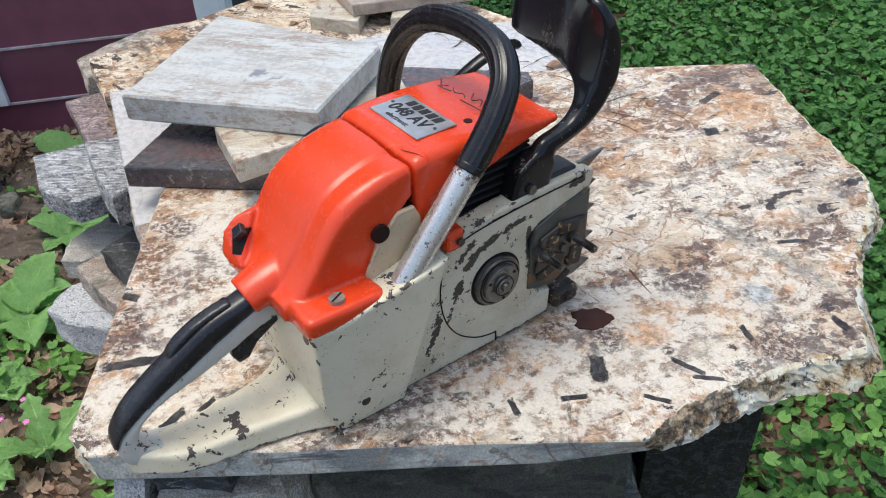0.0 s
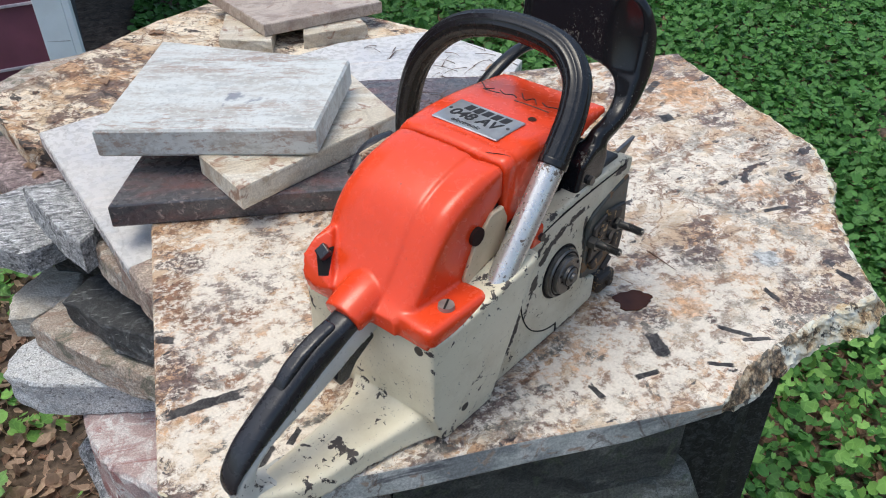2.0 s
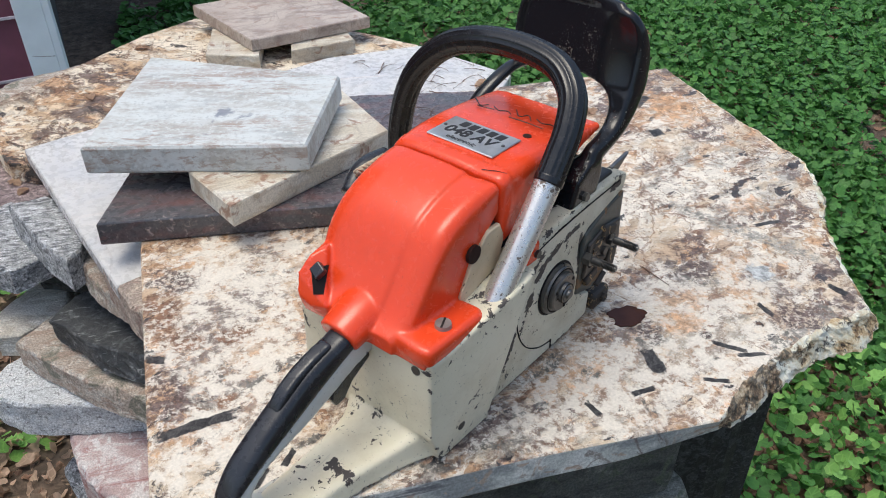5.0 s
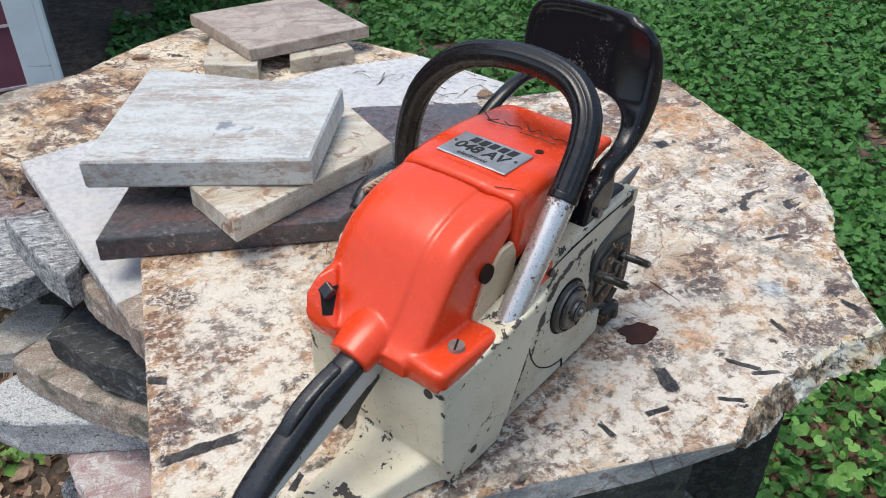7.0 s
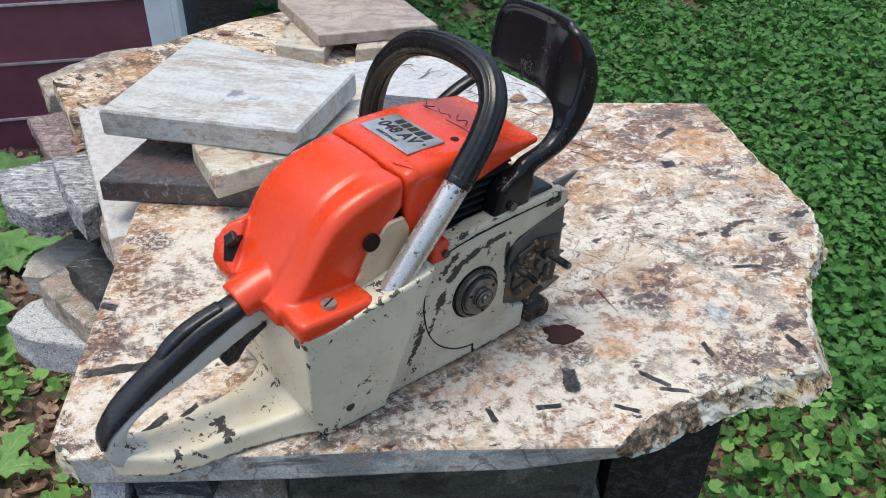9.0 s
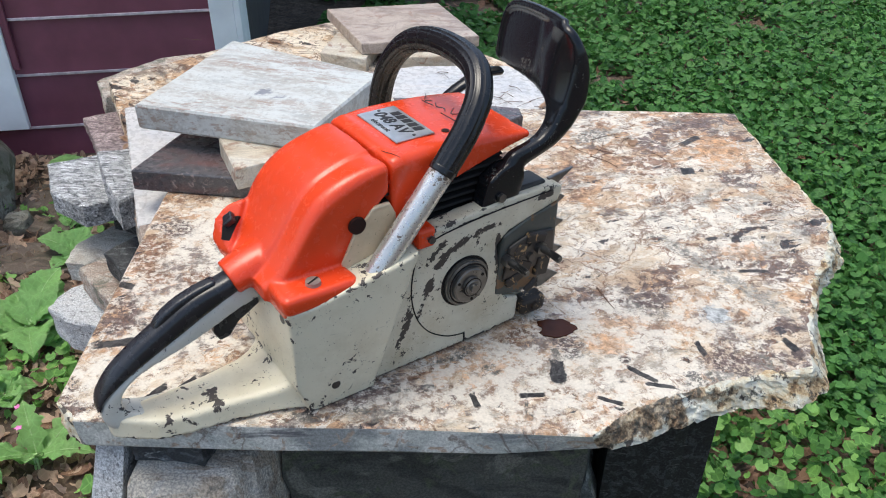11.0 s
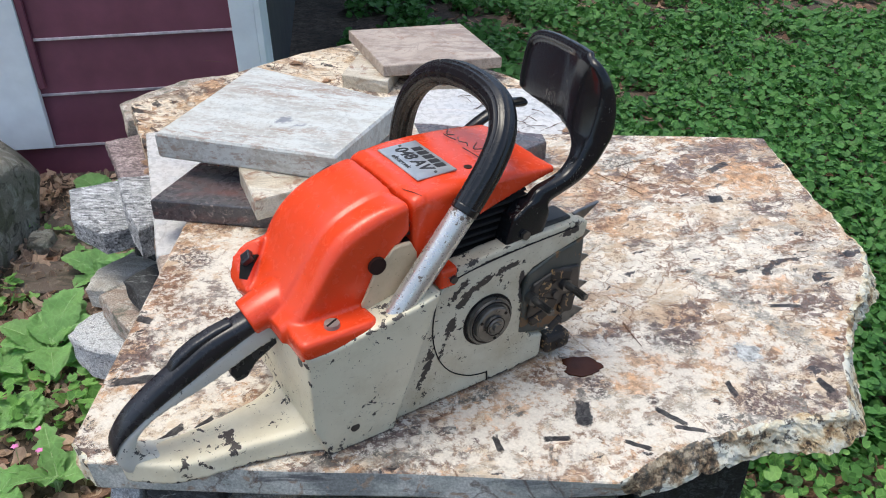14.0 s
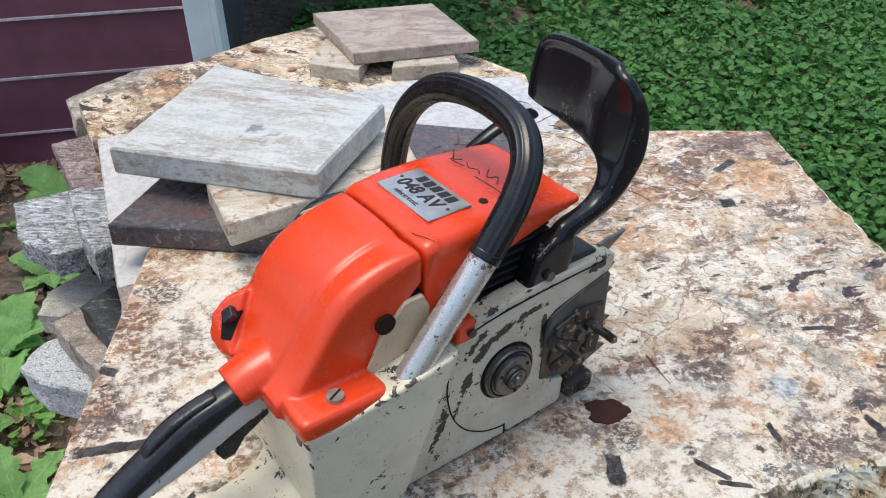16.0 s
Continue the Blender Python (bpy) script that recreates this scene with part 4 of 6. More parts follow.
# Thin black piece put in for the dark shade right under the slab.
stone("rubble_stone", [(-0.242, 0.487), (-0.215, 0.490), (-0.180, 0.487), (-0.155, 0.56), (-0.24, 0.57)], 0.0255, BLACK_ROCK, -0.0302, "flat black piece under the table slab that stands for the shaded gap", "rubble stone", ST, rough=0.006, fine=0.006)
stone("rubble_stone", [(-0.243, 0.462), (-0.20, 0.455), (-0.160, 0.464), (-0.128, 0.51), (-0.12, 0.64), (-0.243, 0.64)], 0.18, CREAM_ROCK, -0.0575, "cream and rose weathered stone below the table slab", "rubble stone", ST, rough=0.014, fine=0.008, low=[(-0.252, 0.40), (-0.20, 0.385), (-0.145, 0.40), (-0.110, 0.46), (-0.12, 0.64), (-0.252, 0.64)])
stone("rubble_stone", [(-0.292, 0.55), (-0.276, 0.502), (-0.249, 0.491), (-0.249, 0.62), (-0.28, 0.64)], 0.22, WHITE_ROCK, -0.0305, "pale bluish speckled stone below the table slab", "rubble stone", ST, rough=0.010, fine=0.008, low=[(-0.320, 0.50), (-0.306, 0.420), (-0.262, 0.400), (-0.262, 0.62), (-0.30, 0.64)])
stone("rubble_stone", [(-0.120, 0.530), (0.04, 0.545), (0.17, 0.55), (0.19, 0.62), (-0.10, 0.72)], 0.118, GREEN_GREY, -0.05, "mossy stone below the slab, its colour darkened for the slab's shade", "rubble stone", ST, rough=0.012)
stone("rubble_stone", [(-0.115, 0.60), (0.03, 0.575), (0.12, 0.535), (0.195, 0.53), (0.205, 0.60), (0.20, 0.95), (-0.30, 0.95), (-0.30, 0.66)], 0.70, PALE_GREEN, -0.17, "weathered stone block in the shade of the slab", "rubble stone", ST, rough=0.03)
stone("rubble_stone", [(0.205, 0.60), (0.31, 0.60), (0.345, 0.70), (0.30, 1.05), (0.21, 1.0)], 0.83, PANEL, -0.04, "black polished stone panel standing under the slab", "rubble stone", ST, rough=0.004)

# boulder, pavers and small stones on the ground by the house
def boulder(name, at, size, mat, label, squash=0.7, bump=0.18):
    bm = bmesh.new()
    bmesh.ops.create_icosphere(bm, subdivisions=4, radius=1.0)
    seed = Vector(at) * 7
    for v in bm.verts:
        d = v.co.normalized()
        v.co = d * (1 + bump * noise.noise(d * 1.6 + seed) + 0.35 * bump * noise.noise(d * 5 + seed))
        v.co = Vector((max(-0.78, min(0.78, v.co.x)) * size[0], max(-0.8, min(0.8, v.co.y)) * size[1], max(-0.7, min(0.62, v.co.z)) * size[2]))
    ob = place(part(name, bm, mat, smooth=True), Matrix.Translation(at))
    return tagged(ob, label, "rock")


boulder("boulder", (-1.575, 2.07, -0.76), (0.27, 0.36, 0.25), BOULDER, "large weathered boulder on the leafy ground")
boulder("small_rock", (-1.30, 2.12, -0.85), (0.045, 0.05, 0.05), BOULDER, "small grey rock beside the boulder")
boulder("white_stone", (-1.66, 2.42, -0.80), (0.20, 0.08, 0.15), WHITE_ROCK, "pale stone against the house wall")
stone("paving_stone", [(-1.36, 2.10), (-1.14, 2.08), (-1.12, 2.36), (-1.35, 2.38)], 0.05, PAVER, GROUND + 0.022, "brown flat paving stone on the soil", "paving stone", rough=0.006)
stone("paving_stone", [(-1.30, 1.86), (-1.06, 1.90), (-1.09, 2.05), (-1.32, 2.02)], 0.05, PAVER, GROUND + 0.018, "brown flat paving stone on the soil", "paving stone", rough=0.006)

# ---- the chainsaw ----
SAW = Matrix.Translation((-0.089, 0.507, 0.001)) @ pose(0, 0, 0, 0, 0, 36.4)
saw = thing("chainsaw", SAW, "worn orange and cream chainsaw powerhead without its bar", "chainsaw")

# cream casting: tank and rear body
bm = bmesh.new()
prism(bm, [(0.002, 0.0), (0.064, 0.0), (0.106, 0.126), (0.075, 0.121), (0.02, 0.112), (-0.012, 0.110), (-0.010, 0.03)], -0.010, 0.128, "y")
prism(bm, [(0.062, 0.002), (0.25, 0.002), (0.25, 0.135), (0.13, 0.135), (0.100, 0.126)], 0.012, 0.118, "y")
# flared foot of the lower handle: a rounded bar that widens towards the tank, with a thin skirt along its bottom
FOOT = [(0.014, -0.008, 0.100, 0.046), (0.004, -0.004, 0.094, 0.036), (-0.008, 0.001, 0.083, 0.0265), (-0.020, 0.006, 0.076, 0.0220), (-0.035, 0.0105, 0.0715, 0.0200), (-0.065, 0.0170, 0.0685, 0.0190), (-0.097, 0.0215, 0.0665, 0.0185), (-0.118, 0.0265, 0.0670, 0.0190), (-0.134, 0.0370, 0.0680, 0.0200), (-0.145, 0.0460, 0.0680, 0.0215), (-0.1515, 0.0520, 0.0665, 0.0205)]
loft(bm, [[(x, a - 0.0016, 0.0015), (x, b + 0.0010, 0.0015), (x, b, 0.006), (x, b - 0.0025, h - 0.002), (x, b - 0.007, h), (x, a + 0.008, h), (x, a + 0.0025, h - 0.002), (x, a, 0.006)] for x, a, b, h in FOOT])
# right side swelling out to the pad round the front handle's foot
hull = [bm.verts.new(p) for p in ((0.0, -0.0102, 0.002), (0.0635, -0.0105, 0.002), (-0.008, -0.0105, 0.106), (0.045, -0.0130, 0.1180), (0.076, -0.0195, 0.1270), (0.099, -0.0210, 0.1340), (0.1075, -0.0185, 0.1355), (0.1075, 0.012, 0.1355), (0.045, 0.012, 0.1185), (0.0, 0.010, 0.002), (0.0635, 0.010, 0.002))]
bmesh.ops.convex_hull(bm, input=hull)
body = cast(part("tank_housing", bm, CREAM, saw, "cream painted casting with dark chips"), 0.0020, 3)
bm = bmesh.new()
prism(bm, [(0.043, 0.112), (0.099, 0.120), (0.101, 0.160), (0.095, 0.172), (0.081, 0.172), (0.060, 0.150)], 0.0105, 0.0145, "y")
tube(bm, [(0.0475, 0.0105, 0.126), (0.0540, 0.0102, 0.138), (0.0590, 0.0102, 0.147)], 0.0012, 10, 8)
tube(bm, [(0.0720, 0.0102, 0.1625), (0.0800, 0.0102, 0.1705), (0.0950, 0.0102, 0.1705)], 0.0012, 10, 8)
cast(part("gusset", bm, GUSSET, saw, "tan cream web beside the orange cover"), 0.0015, 2)

# rear handle: a pale frame that loops from the tank into the foot, and a black grip shell over its back
GY = 0.0600


def along(points, n):
    return spline([(x, 0, z) for x, z in points], n)


def bar(bm, inner, outer, half, n, power, mid=GY):
    """A bar between two side curves (x, z): flat on its inner side, rounded over its outer side. half, mid: half width and middle, numbers or functions of 0..1."""
    rows = []
    for i, (a, b) in enumerate(zip(along(inner, n), along(outer, n))):
        t = i / (n - 1)
        w, m = half(t) if callable(half) else half, mid(t) if callable(mid) else mid
        ring = []
        for k in range(25):
            q = math.pi * k / 24
            c, d = math.cos(q), math.sin(q)
            p = a.lerp(b, d ** power)
            ring.append((p.x, m - w * math.copysign(abs(c) ** power, c), p.z))
        rows.append(ring)
    return loft(bm, rows)


bm = bmesh.new()
bar(bm, [(-0.004, 0.096), (-0.033, 0.0870), (-0.058, 0.0765), (-0.083, 0.0675), (-0.1066, 0.0605), (-0.1235, 0.0535), (-0.135, 0.0435), (-0.1385, 0.0335), (-0.136, 0.0250), (-0.120, 0.0185), (-0.10, 0.0170)],
    [(-0.002, 0.117), (-0.030, 0.108), (-0.056, 0.0965), (-0.081, 0.0840), (-0.106, 0.0715), (-0.128, 0.0590), (-0.1435, 0.0465), (-0.1545, 0.0300), (-0.1520, 0.0120), (-0.136, 0.0035), (-0.10, 0.0030)],
    lambda t: 0.0113 + (0.0 if t < 0.8 else 0.014 * (t - 0.8)), 60, 0.45, lambda t: 0.0592 - 0.008 * max(0.0, (t - 0.72) / 0.28) ** 1.5)
cast(part("handle_frame", bm, GREY_BARE, saw, "pale grey worn inner side of the handle"), 0.0020, 3)
bm = bmesh.new()
bar(bm, [(-0.008, 0.1125), (-0.030, 0.1050), (-0.056, 0.0935), (-0.081, 0.0810), (-0.106, 0.0685), (-0.127, 0.0575), (-0.140, 0.0485), (-0.1495, 0.0420), (-0.1552, 0.0290)],
    [(-0.010, 0.1262), (-0.040, 0.1168), (-0.068, 0.1085), (-0.093, 0.0950), (-0.119, 0.0790), (-0.1405, 0.0622), (-0.1535, 0.0450), (-0.1570, 0.0330), (-0.1565, 0.0230)],
    lambda t: 0.0119 - 0.0022 * max(0.0, (t - 0.80) / 0.20), 60, 0.62)
grip = cast(part("rear_grip", bm, PLASTIC, saw, "glossy black rear grip"), 0.0016, 4)
bm = bmesh.new()
prism(bm, [(-0.103, 0.080), (-0.062, 0.100), (-0.046, 0.109), (-0.045, 0.1180), (-0.062, 0.1145), (-0.078, 0.1090), (-0.090, 0.1022), (-0.097, 0.0965), (-0.102, 0.089)], 0.0545, 0.0665, "y")
cast(part("throttle_lock", bm, PLASTIC, saw, "black throttle lock lever"), 0.0016, 5)
bm = bmesh.new()
prism(bm, [(-0.014, 0.098), (-0.052, 0.086), (-0.055, 0.070), (-0.050, 0.0605), (-0.041, 0.062), (-0.032, 0.074), (-0.012, 0.086)], 0.0500, 0.0640, "y", 0.0015)
part("trigger", bm, PLASTIC, saw, "black throttle trigger")


def section(x, yr, yl, zbr, zbl, zt, rr, rl, drop=0.0, crease=1.0):
    """A ring across the saw: up the right wall, over a flat top with a fine crease on either side, down the left wall. drop: how much lower the right-hand strip lies; crease: depth of the creases."""
    pts = [(x, yr, zbr), (x, yr, (zbr + zt - drop - rr) / 2)]
    for k in range(9):
        a = math.pi - (math.pi / 2) * k / 8
        pts.append((x, yr + rr + rr * math.cos(a), zt - drop - rr + rr * math.sin(a)))
    pts += [(x, 0.0405, zt - 0.0018 * crease - 0.5 * drop), (x, 0.0430, zt - 0.0022 * crease - 0.4 * drop), (x, 0.0455, zt), (x, 0.060, zt + 0.0006), (x, 0.080, zt + 0.0006), (x, yl - rl - 0.006, zt)]
    for k in range(9):
        a = math.pi / 2 - (math.pi / 2) * k / 8
        pts.append((x, yl - rl + rl * math.cos(a), zt - 0.0008 - rl + rl * math.sin(a)))
    pts.append((x, yl, zbl))
    return pts


def eased(rows, m):
    """More rows between those given, on smooth curves through them."""
    out = []
    n = len(rows)
    for i in range(n - 1):
        for k in range(m):
            t = k / m
            ring = []
            for q in range(len(rows[0])):
                a, b, c, d = (Vector(rows[min(max(j, 0), n - 1)][q]) for j in (i - 1, i, i + 1, i + 2))
                ring.append(0.5 * (2 * b + (c - a) * t + (2 * a - 5 * b + 4 * c - d) * t * t + (3 * b - a - 3 * c + d) * t ** 3))
            out.append(ring)
    return out + [rows[-1]]


# rear cover
bm = bmesh.new()
loft(bm, eased([section(-0.018, 0.022, 0.105, 0.106, 0.104, 0.1215, 0.007, 0.010, 0.002),
                section(-0.008, 0.0165, 0.112, 0.108, 0.104, 0.1290, 0.008, 0.012, 0.003),
                section(0.000, 0.0155, 0.117, 0.110, 0.104, 0.1395, 0.009, 0.014, 0.004),
                section(0.010, 0.0150, 0.121, 0.111, 0.106, 0.1535, 0.010, 0.016, 0.003),
                section(0.020, 0.0145, 0.124, 0.112, 0.110, 0.1690, 0.011, 0.018, 0.002),
                section(0.030, 0.0140, 0.1255, 0.114, 0.115, 0.1812, 0.012, 0.020),
                section(0.041, 0.0138, 0.1265, 0.117, 0.120, 0.1902, 0.012, 0.022),
                section(0.056, 0.0135, 0.127, 0.130, 0.130, 0.1975, 0.011, 0.022),
                section(0.072, 0.0130, 0.127, 0.156, 0.140, 0.2025, 0.010, 0.022),
                section(0.086, 0.0125, 0.127, 0.172, 0.150, 0.2048, 0.008, 0.020),
                section(0.0955, 0.0125, 0.127, 0.181, 0.150, 0.2050, 0.006, 0.018)], 5))
# flange with the slotted screw
prism(bm, [(-0.014, -0.0115), (0.048, -0.0125), (0.054, -0.006), (0.052, 0.020), (0.045, 0.03), (-0.012, 0.05), (-0.016, 0.0)], 0.107, 0.1240, "z", 0.0050, 3)
prism(bm, [(-0.014, 0.104), (0.01, 0.106), (0.01, 0.119), (-0.013, 0.119)], -0.006, 0.110, "y")
# neck that holds the grip
tube(bm, [(0.006, 0.0625, 0.124), (-0.014, 0.0625, 0.1185), (-0.0325, 0.0625, 0.1118)], lambda t: 0.0182 + 0.0018 * math.sin(math.pi * (0.2 + 0.75 * t)), 14, 28, flat=0.76)
# housing of the switch: a rounded ear on the rear left corner
bmesh.ops.convex_hull(bm, input=[bm.verts.new(p) for p in ((-0.0210, 0.0860, 0.1200), (-0.0245, 0.1000, 0.1170), (-0.0255, 0.1135, 0.1230), (-0.0200, 0.1170, 0.1380), (-0.0090, 0.1150, 0.1490), (0.0040, 0.1080, 0.1535), (0.012, 0.090, 0.104), (-0.017, 0.088, 0.103), (-0.021, 0.112, 0.106), (0.030, 0.122, 0.106), (0.034, 0.124, 0.150))])
cover = cast(part("rear_cover", bm, ORANGE, saw, "glossy orange rear cover, scratched"), 0.0015, 3)
bm = bmesh.new()
bmesh.ops.convex_hull(bm, input=[bm.verts.new(Vector(p) + Vector((-0.6, -0.45, 0.65)) * d) for p in ((-0.0150, 0.1065, 0.1425), (-0.0030, 0.1000, 0.1440), (-0.0165, 0.0930, 0.1265), (-0.0215, 0.0990, 0.1265)) for d in (0.0012, -0.012)])
part("switch_slot", bm, HOLE, saw, "dark switch opening")
bm = bmesh.new()
box(bm, -0.0050, 0.0050, -0.0055, 0.0055, -0.003, 0.003, 0.0012)
lever = part("switch_lever", bm, PLASTIC, saw, "black switch lever")
lever.matrix_local = Matrix.Translation((-0.0120, 0.1020, 0.1425)) @ pose(0, 0, 0, 20, -40, -30)
bm = bmesh.new()
rod(bm, (0.0165, 0.0015, 0.123), (0.0165, 0.0015, 0.1272), 0.0068, 0.0062, 28)
screw = part("cover_screw", bm, SCREW, saw, "slotted steel screw")
bm = box(bmesh.new(), 0.0105, 0.0225, 0.0007, 0.0023, 0.1268, 0.1276)
bmesh.ops.rotate(bm, cent=(0.0165, 0.0015, 0.127), matrix=Matrix.Rotation(radians(25), 3, "Z"), verts=bm.verts)
part("slot", bm, HOLE, screw)

# top cover over the cylinder
bm = bmesh.new()
loft(bm, eased([section(0.0985, 0.0140, 0.1265, 0.150, 0.150, 0.2040, 0.007, 0.018, crease=0.15),
                section(0.1015, 0.0118, 0.1280, 0.149, 0.150, 0.2068, 0.008, 0.018, crease=0.15),
                section(0.1100, 0.0112, 0.1295, 0.152, 0.150, 0.2085, 0.009, 0.018, crease=0.15),
                section(0.1130, 0.0118, 0.1300, 0.153, 0.150, 0.2080, 0.010, 0.018, crease=0.15),
                section(0.1350, 0.0120, 0.132, 0.164, 0.160, 0.2090, 0.011, 0.018, crease=0.15),
                section(0.1700, 0.0130, 0.133, 0.176, 0.165, 0.2074, 0.010, 0.016, crease=0.15),
                section(0.2100, 0.0135, 0.132, 0.187, 0.170, 0.2040, 0.007, 0.013, crease=0.15),
                section(0.2450, 0.0145, 0.131, 0.194, 0.178, 0.1990, 0.003, 0.010, crease=0.15)], 5))
top = cast(part("top_cover", bm, ORANGE, saw, "orange cylinder cover with handwriting"), 0.0017, 4)
bm = bmesh.new()
rod(bm, (0.1695, 0.0400, 0.2065), (0.1695, 0.0400, 0.2079), 0.0038, 0.0036, 16)
part("cover_bolt", bm, RUSTY_HOLE, saw)

for crack in ([(0.1015, 0.0350, 0.2075), (0.1030, 0.0290, 0.2080), (0.1055, 0.0235, 0.2083), (0.1085, 0.0165, 0.2075)],):
    bm = bmesh.new()
    tube(bm, crack, 0.0003, 14, 6)
    part("crack", bm, RUSTY_HOLE, top, "dark grimy crack in the orange plastic")

# name plate
bm = box(bmesh.new(), 0.1175, 0.1565, 0.0370, 0.1045, 0.2086, 0.2103, 0.0006, 1)
plate = part("name_plate", bm, PLATE_ALU, saw, "aluminium name plate with black lettering")
for y, z in ((0.0415, 0.2103), (0.1005, 0.2103)):
    bm = bmesh.new()
    rod(bm, (0.138, y, z - 0.0005), (0.138, y, z + 0.0007), 0.0017, 0.0014, 14)
    part("rivet", bm, STEEL, plate)
# the maker's word, as plain slanted blocks
for k in range(5):
    y1 = 0.0915 - 0.0092 * k
    bm = bmesh.new()
    prism(bm, [(0.1437, y1), (0.1525, y1 - 0.0012), (0.1525, y1 - 0.0080), (0.1437, y1 - 0.0068)], 0.2101, 0.2106, "z")
    part("maker_block", bm, INK, plate)
for text, size, x, y in (("048 AV", 0.0160, 0.1300, 0.0975), ("electronic", 0.0072, 0.1215, 0.088)):
    curve = bpy.data.curves.new("lettering", "FONT")
    curve.body, curve.size, curve.extrude, curve.shear = text, size, 0.0002, 0.15
    curve.offset = 0.0004 if size > 0.01 else 0.0
    curve.materials.append(INK)
    ob = new("lettering", curve)
    ob.parent = plate
    ob.matrix_local = Matrix.Translation((x, y, 0.2104)) @ pose(0, 0, 0, 0, 0, -90)
# pen strokes on the cover
for stroke in ([(0.196, 0.118), (0.192, 0.112), (0.186, 0.104), (0.190, 0.098)], [(0.184, 0.106), (0.183, 0.096), (0.185, 0.088)], [(0.190, 0.092), (0.186, 0.084), (0.190, 0.078), (0.187, 0.072)], [(0.198, 0.074), (0.188, 0.064), (0.196, 0.060), (0.188, 0.052)], [(0.194, 0.050), (0.190, 0.042), (0.195, 0.036), (0.191, 0.028)], [(0.181, 0.070), (0.182, 0.050), (0.183, 0.036)]):
    bm = bmesh.new()
    tube(bm, [(x + 0.004, y, 0.2085 + (0.0004 if 0.04 < y < 0.1 else -0.0006) - (x - 0.19) * 0.06) for x, y in stroke], 0.0005, 12, 6, up=(0, 0, 1))
    part("pen_stroke", bm, INK, top, "black pen stroke")

# cylinder fins and dark innards under the covers
cylinder = part("cylinder", box(bmesh.new(), 0.085, 0.21, 0.03, 0.118, 0.12, 0.186, 0.004), FIN, saw, "matte black cylinder with cooling fins")
for k in range(7):
    z = 0.136 + 0.0075 * k
    part("fin", box(bmesh.new(), 0.092, 0.232 - 0.0035 * abs(k - 2), 0.018, 0.119, z, z + 0.0028, 0.0008, 1), FIN, cylinder)
bm = bmesh.new()
rod(bm, (0.0640, 0.0101, 0.1585), (0.0640, 0.0130, 0.1585), 0.0076, 0.0078, 24)
part("bolt_recess", bm, RUSTY_HOLE, saw, "dark bolt recess")
bm = bmesh.new()
box(bm, 0.113, 0.131, -0.006, 0.012, 0.126, 0.145, 0.003)
catch = part("spring_mount", bm, ORANGE, saw, "orange mount block")
bm = bmesh.new()
rod(bm, (0.126, -0.0085, 0.134), (0.126, -0.004, 0.134), 0.0035)
part("mount_bolt", bm, DARK_STEEL, catch)

# clutch side plate, open at the front around the bar mount
bm = bmesh.new()
prism(bm, [(0.066, 0.001), (0.196, 0.001), (0.232, 0.004), (0.234, 0.030), (0.217, 0.036), (0.202, 0.100), (0.215, 0.112), (0.2745, 0.128), (0.277, 0.143), (0.262, 0.147), (0.200, 0.146), (0.134, 0.140), (0.116, 0.122), (0.105, 0.115)], -0.003, 0.016, "y")
cast(part("clutch_side_plate", bm, CREAM_WORN, saw, "cream side plate, paint badly chipped"), 0.0019, 4)
bm = bmesh.new()
prism(bm, [(0.203, 0.044), (0.232, 0.036), (0.268, 0.050), (0.273, 0.080), (0.2725, 0.127), (0.240, 0.121), (0.209, 0.108), (0.205, 0.09)], -0.0045, 0.018, "y", 0.002)
part("bar_mount_plate", bm, OILY_PLATE, saw, "oily grey bar mount plate")
bm = bmesh.new()
prism(bm, [(0.209, 0.060), (0.271, 0.066), (0.268, 0.100), (0.240, 0.104), (0.214, 0.096)], -0.0075, 0.0, "y", 0.0018)
part("bar_pad", bm, DARK_STEEL, saw, "oily blackened bar pad")
bm = bmesh.new()
prism(bm, [(0.221, 0.080), (0.233, 0.082), (0.235, 0.094), (0.226, 0.097), (0.220, 0.090)], -0.0088, -0.003, "y", 0.001)
part("oil_port", bm, BRASS, saw, "rusty oil port")
for x, z, w, h, a in ((0.229, 0.071, 0.013, 0.006, 25), (0.246, 0.097, 0.012, 0.005, 15), (0.222, 0.058, 0.010, 0.005, -20), (0.256, 0.062, 0.008, 0.010, 10)):
    bm = box(bmesh.new(), -w, w, -0.0095, -0.003, -h, h, 0.0016, 2)
    bit = part("adjuster_bit", bm, BRASS, saw, "rusty brown oily fitting")
    bit.matrix_local = Matrix.Translation((x, 0, z)) @ pose(0, 0, 0, 0, a, 0)
bm = bmesh.new()
rod(bm, (0.240, -0.0105, 0.078), (0.240, -0.003, 0.078), 0.0042, 0.0042, 18)
part("tension_pin", bm, DARK_STEEL, saw, "oily chain tension pin")
bm = bmesh.new()
rod(bm, (0.236, -0.0084, 0.094), (0.236, -0.003, 0.094), 0.0034, 0.0034, 18)
part("oil_hole", bm, HOLE, saw, "dark oil hole")
bm = box(bmesh.new(), 0.236, 0.266, -0.008, 0.010, 0.006, 0.024, 0.004)
part("chain_catcher", bm, BRASS, saw, "oily rusty chain catcher")
bm = bmesh.new()
rod(bm, (0.252, -0.011, 0.016), (0.252, -0.007, 0.016), 0.005, 0.005, 6)
rod(bm, (0.240, -0.004, 0.036), (0.252, -0.004, 0.045), 0.004)
part("tensioner", bm, BRASS, saw, "rusty chain tensioner")
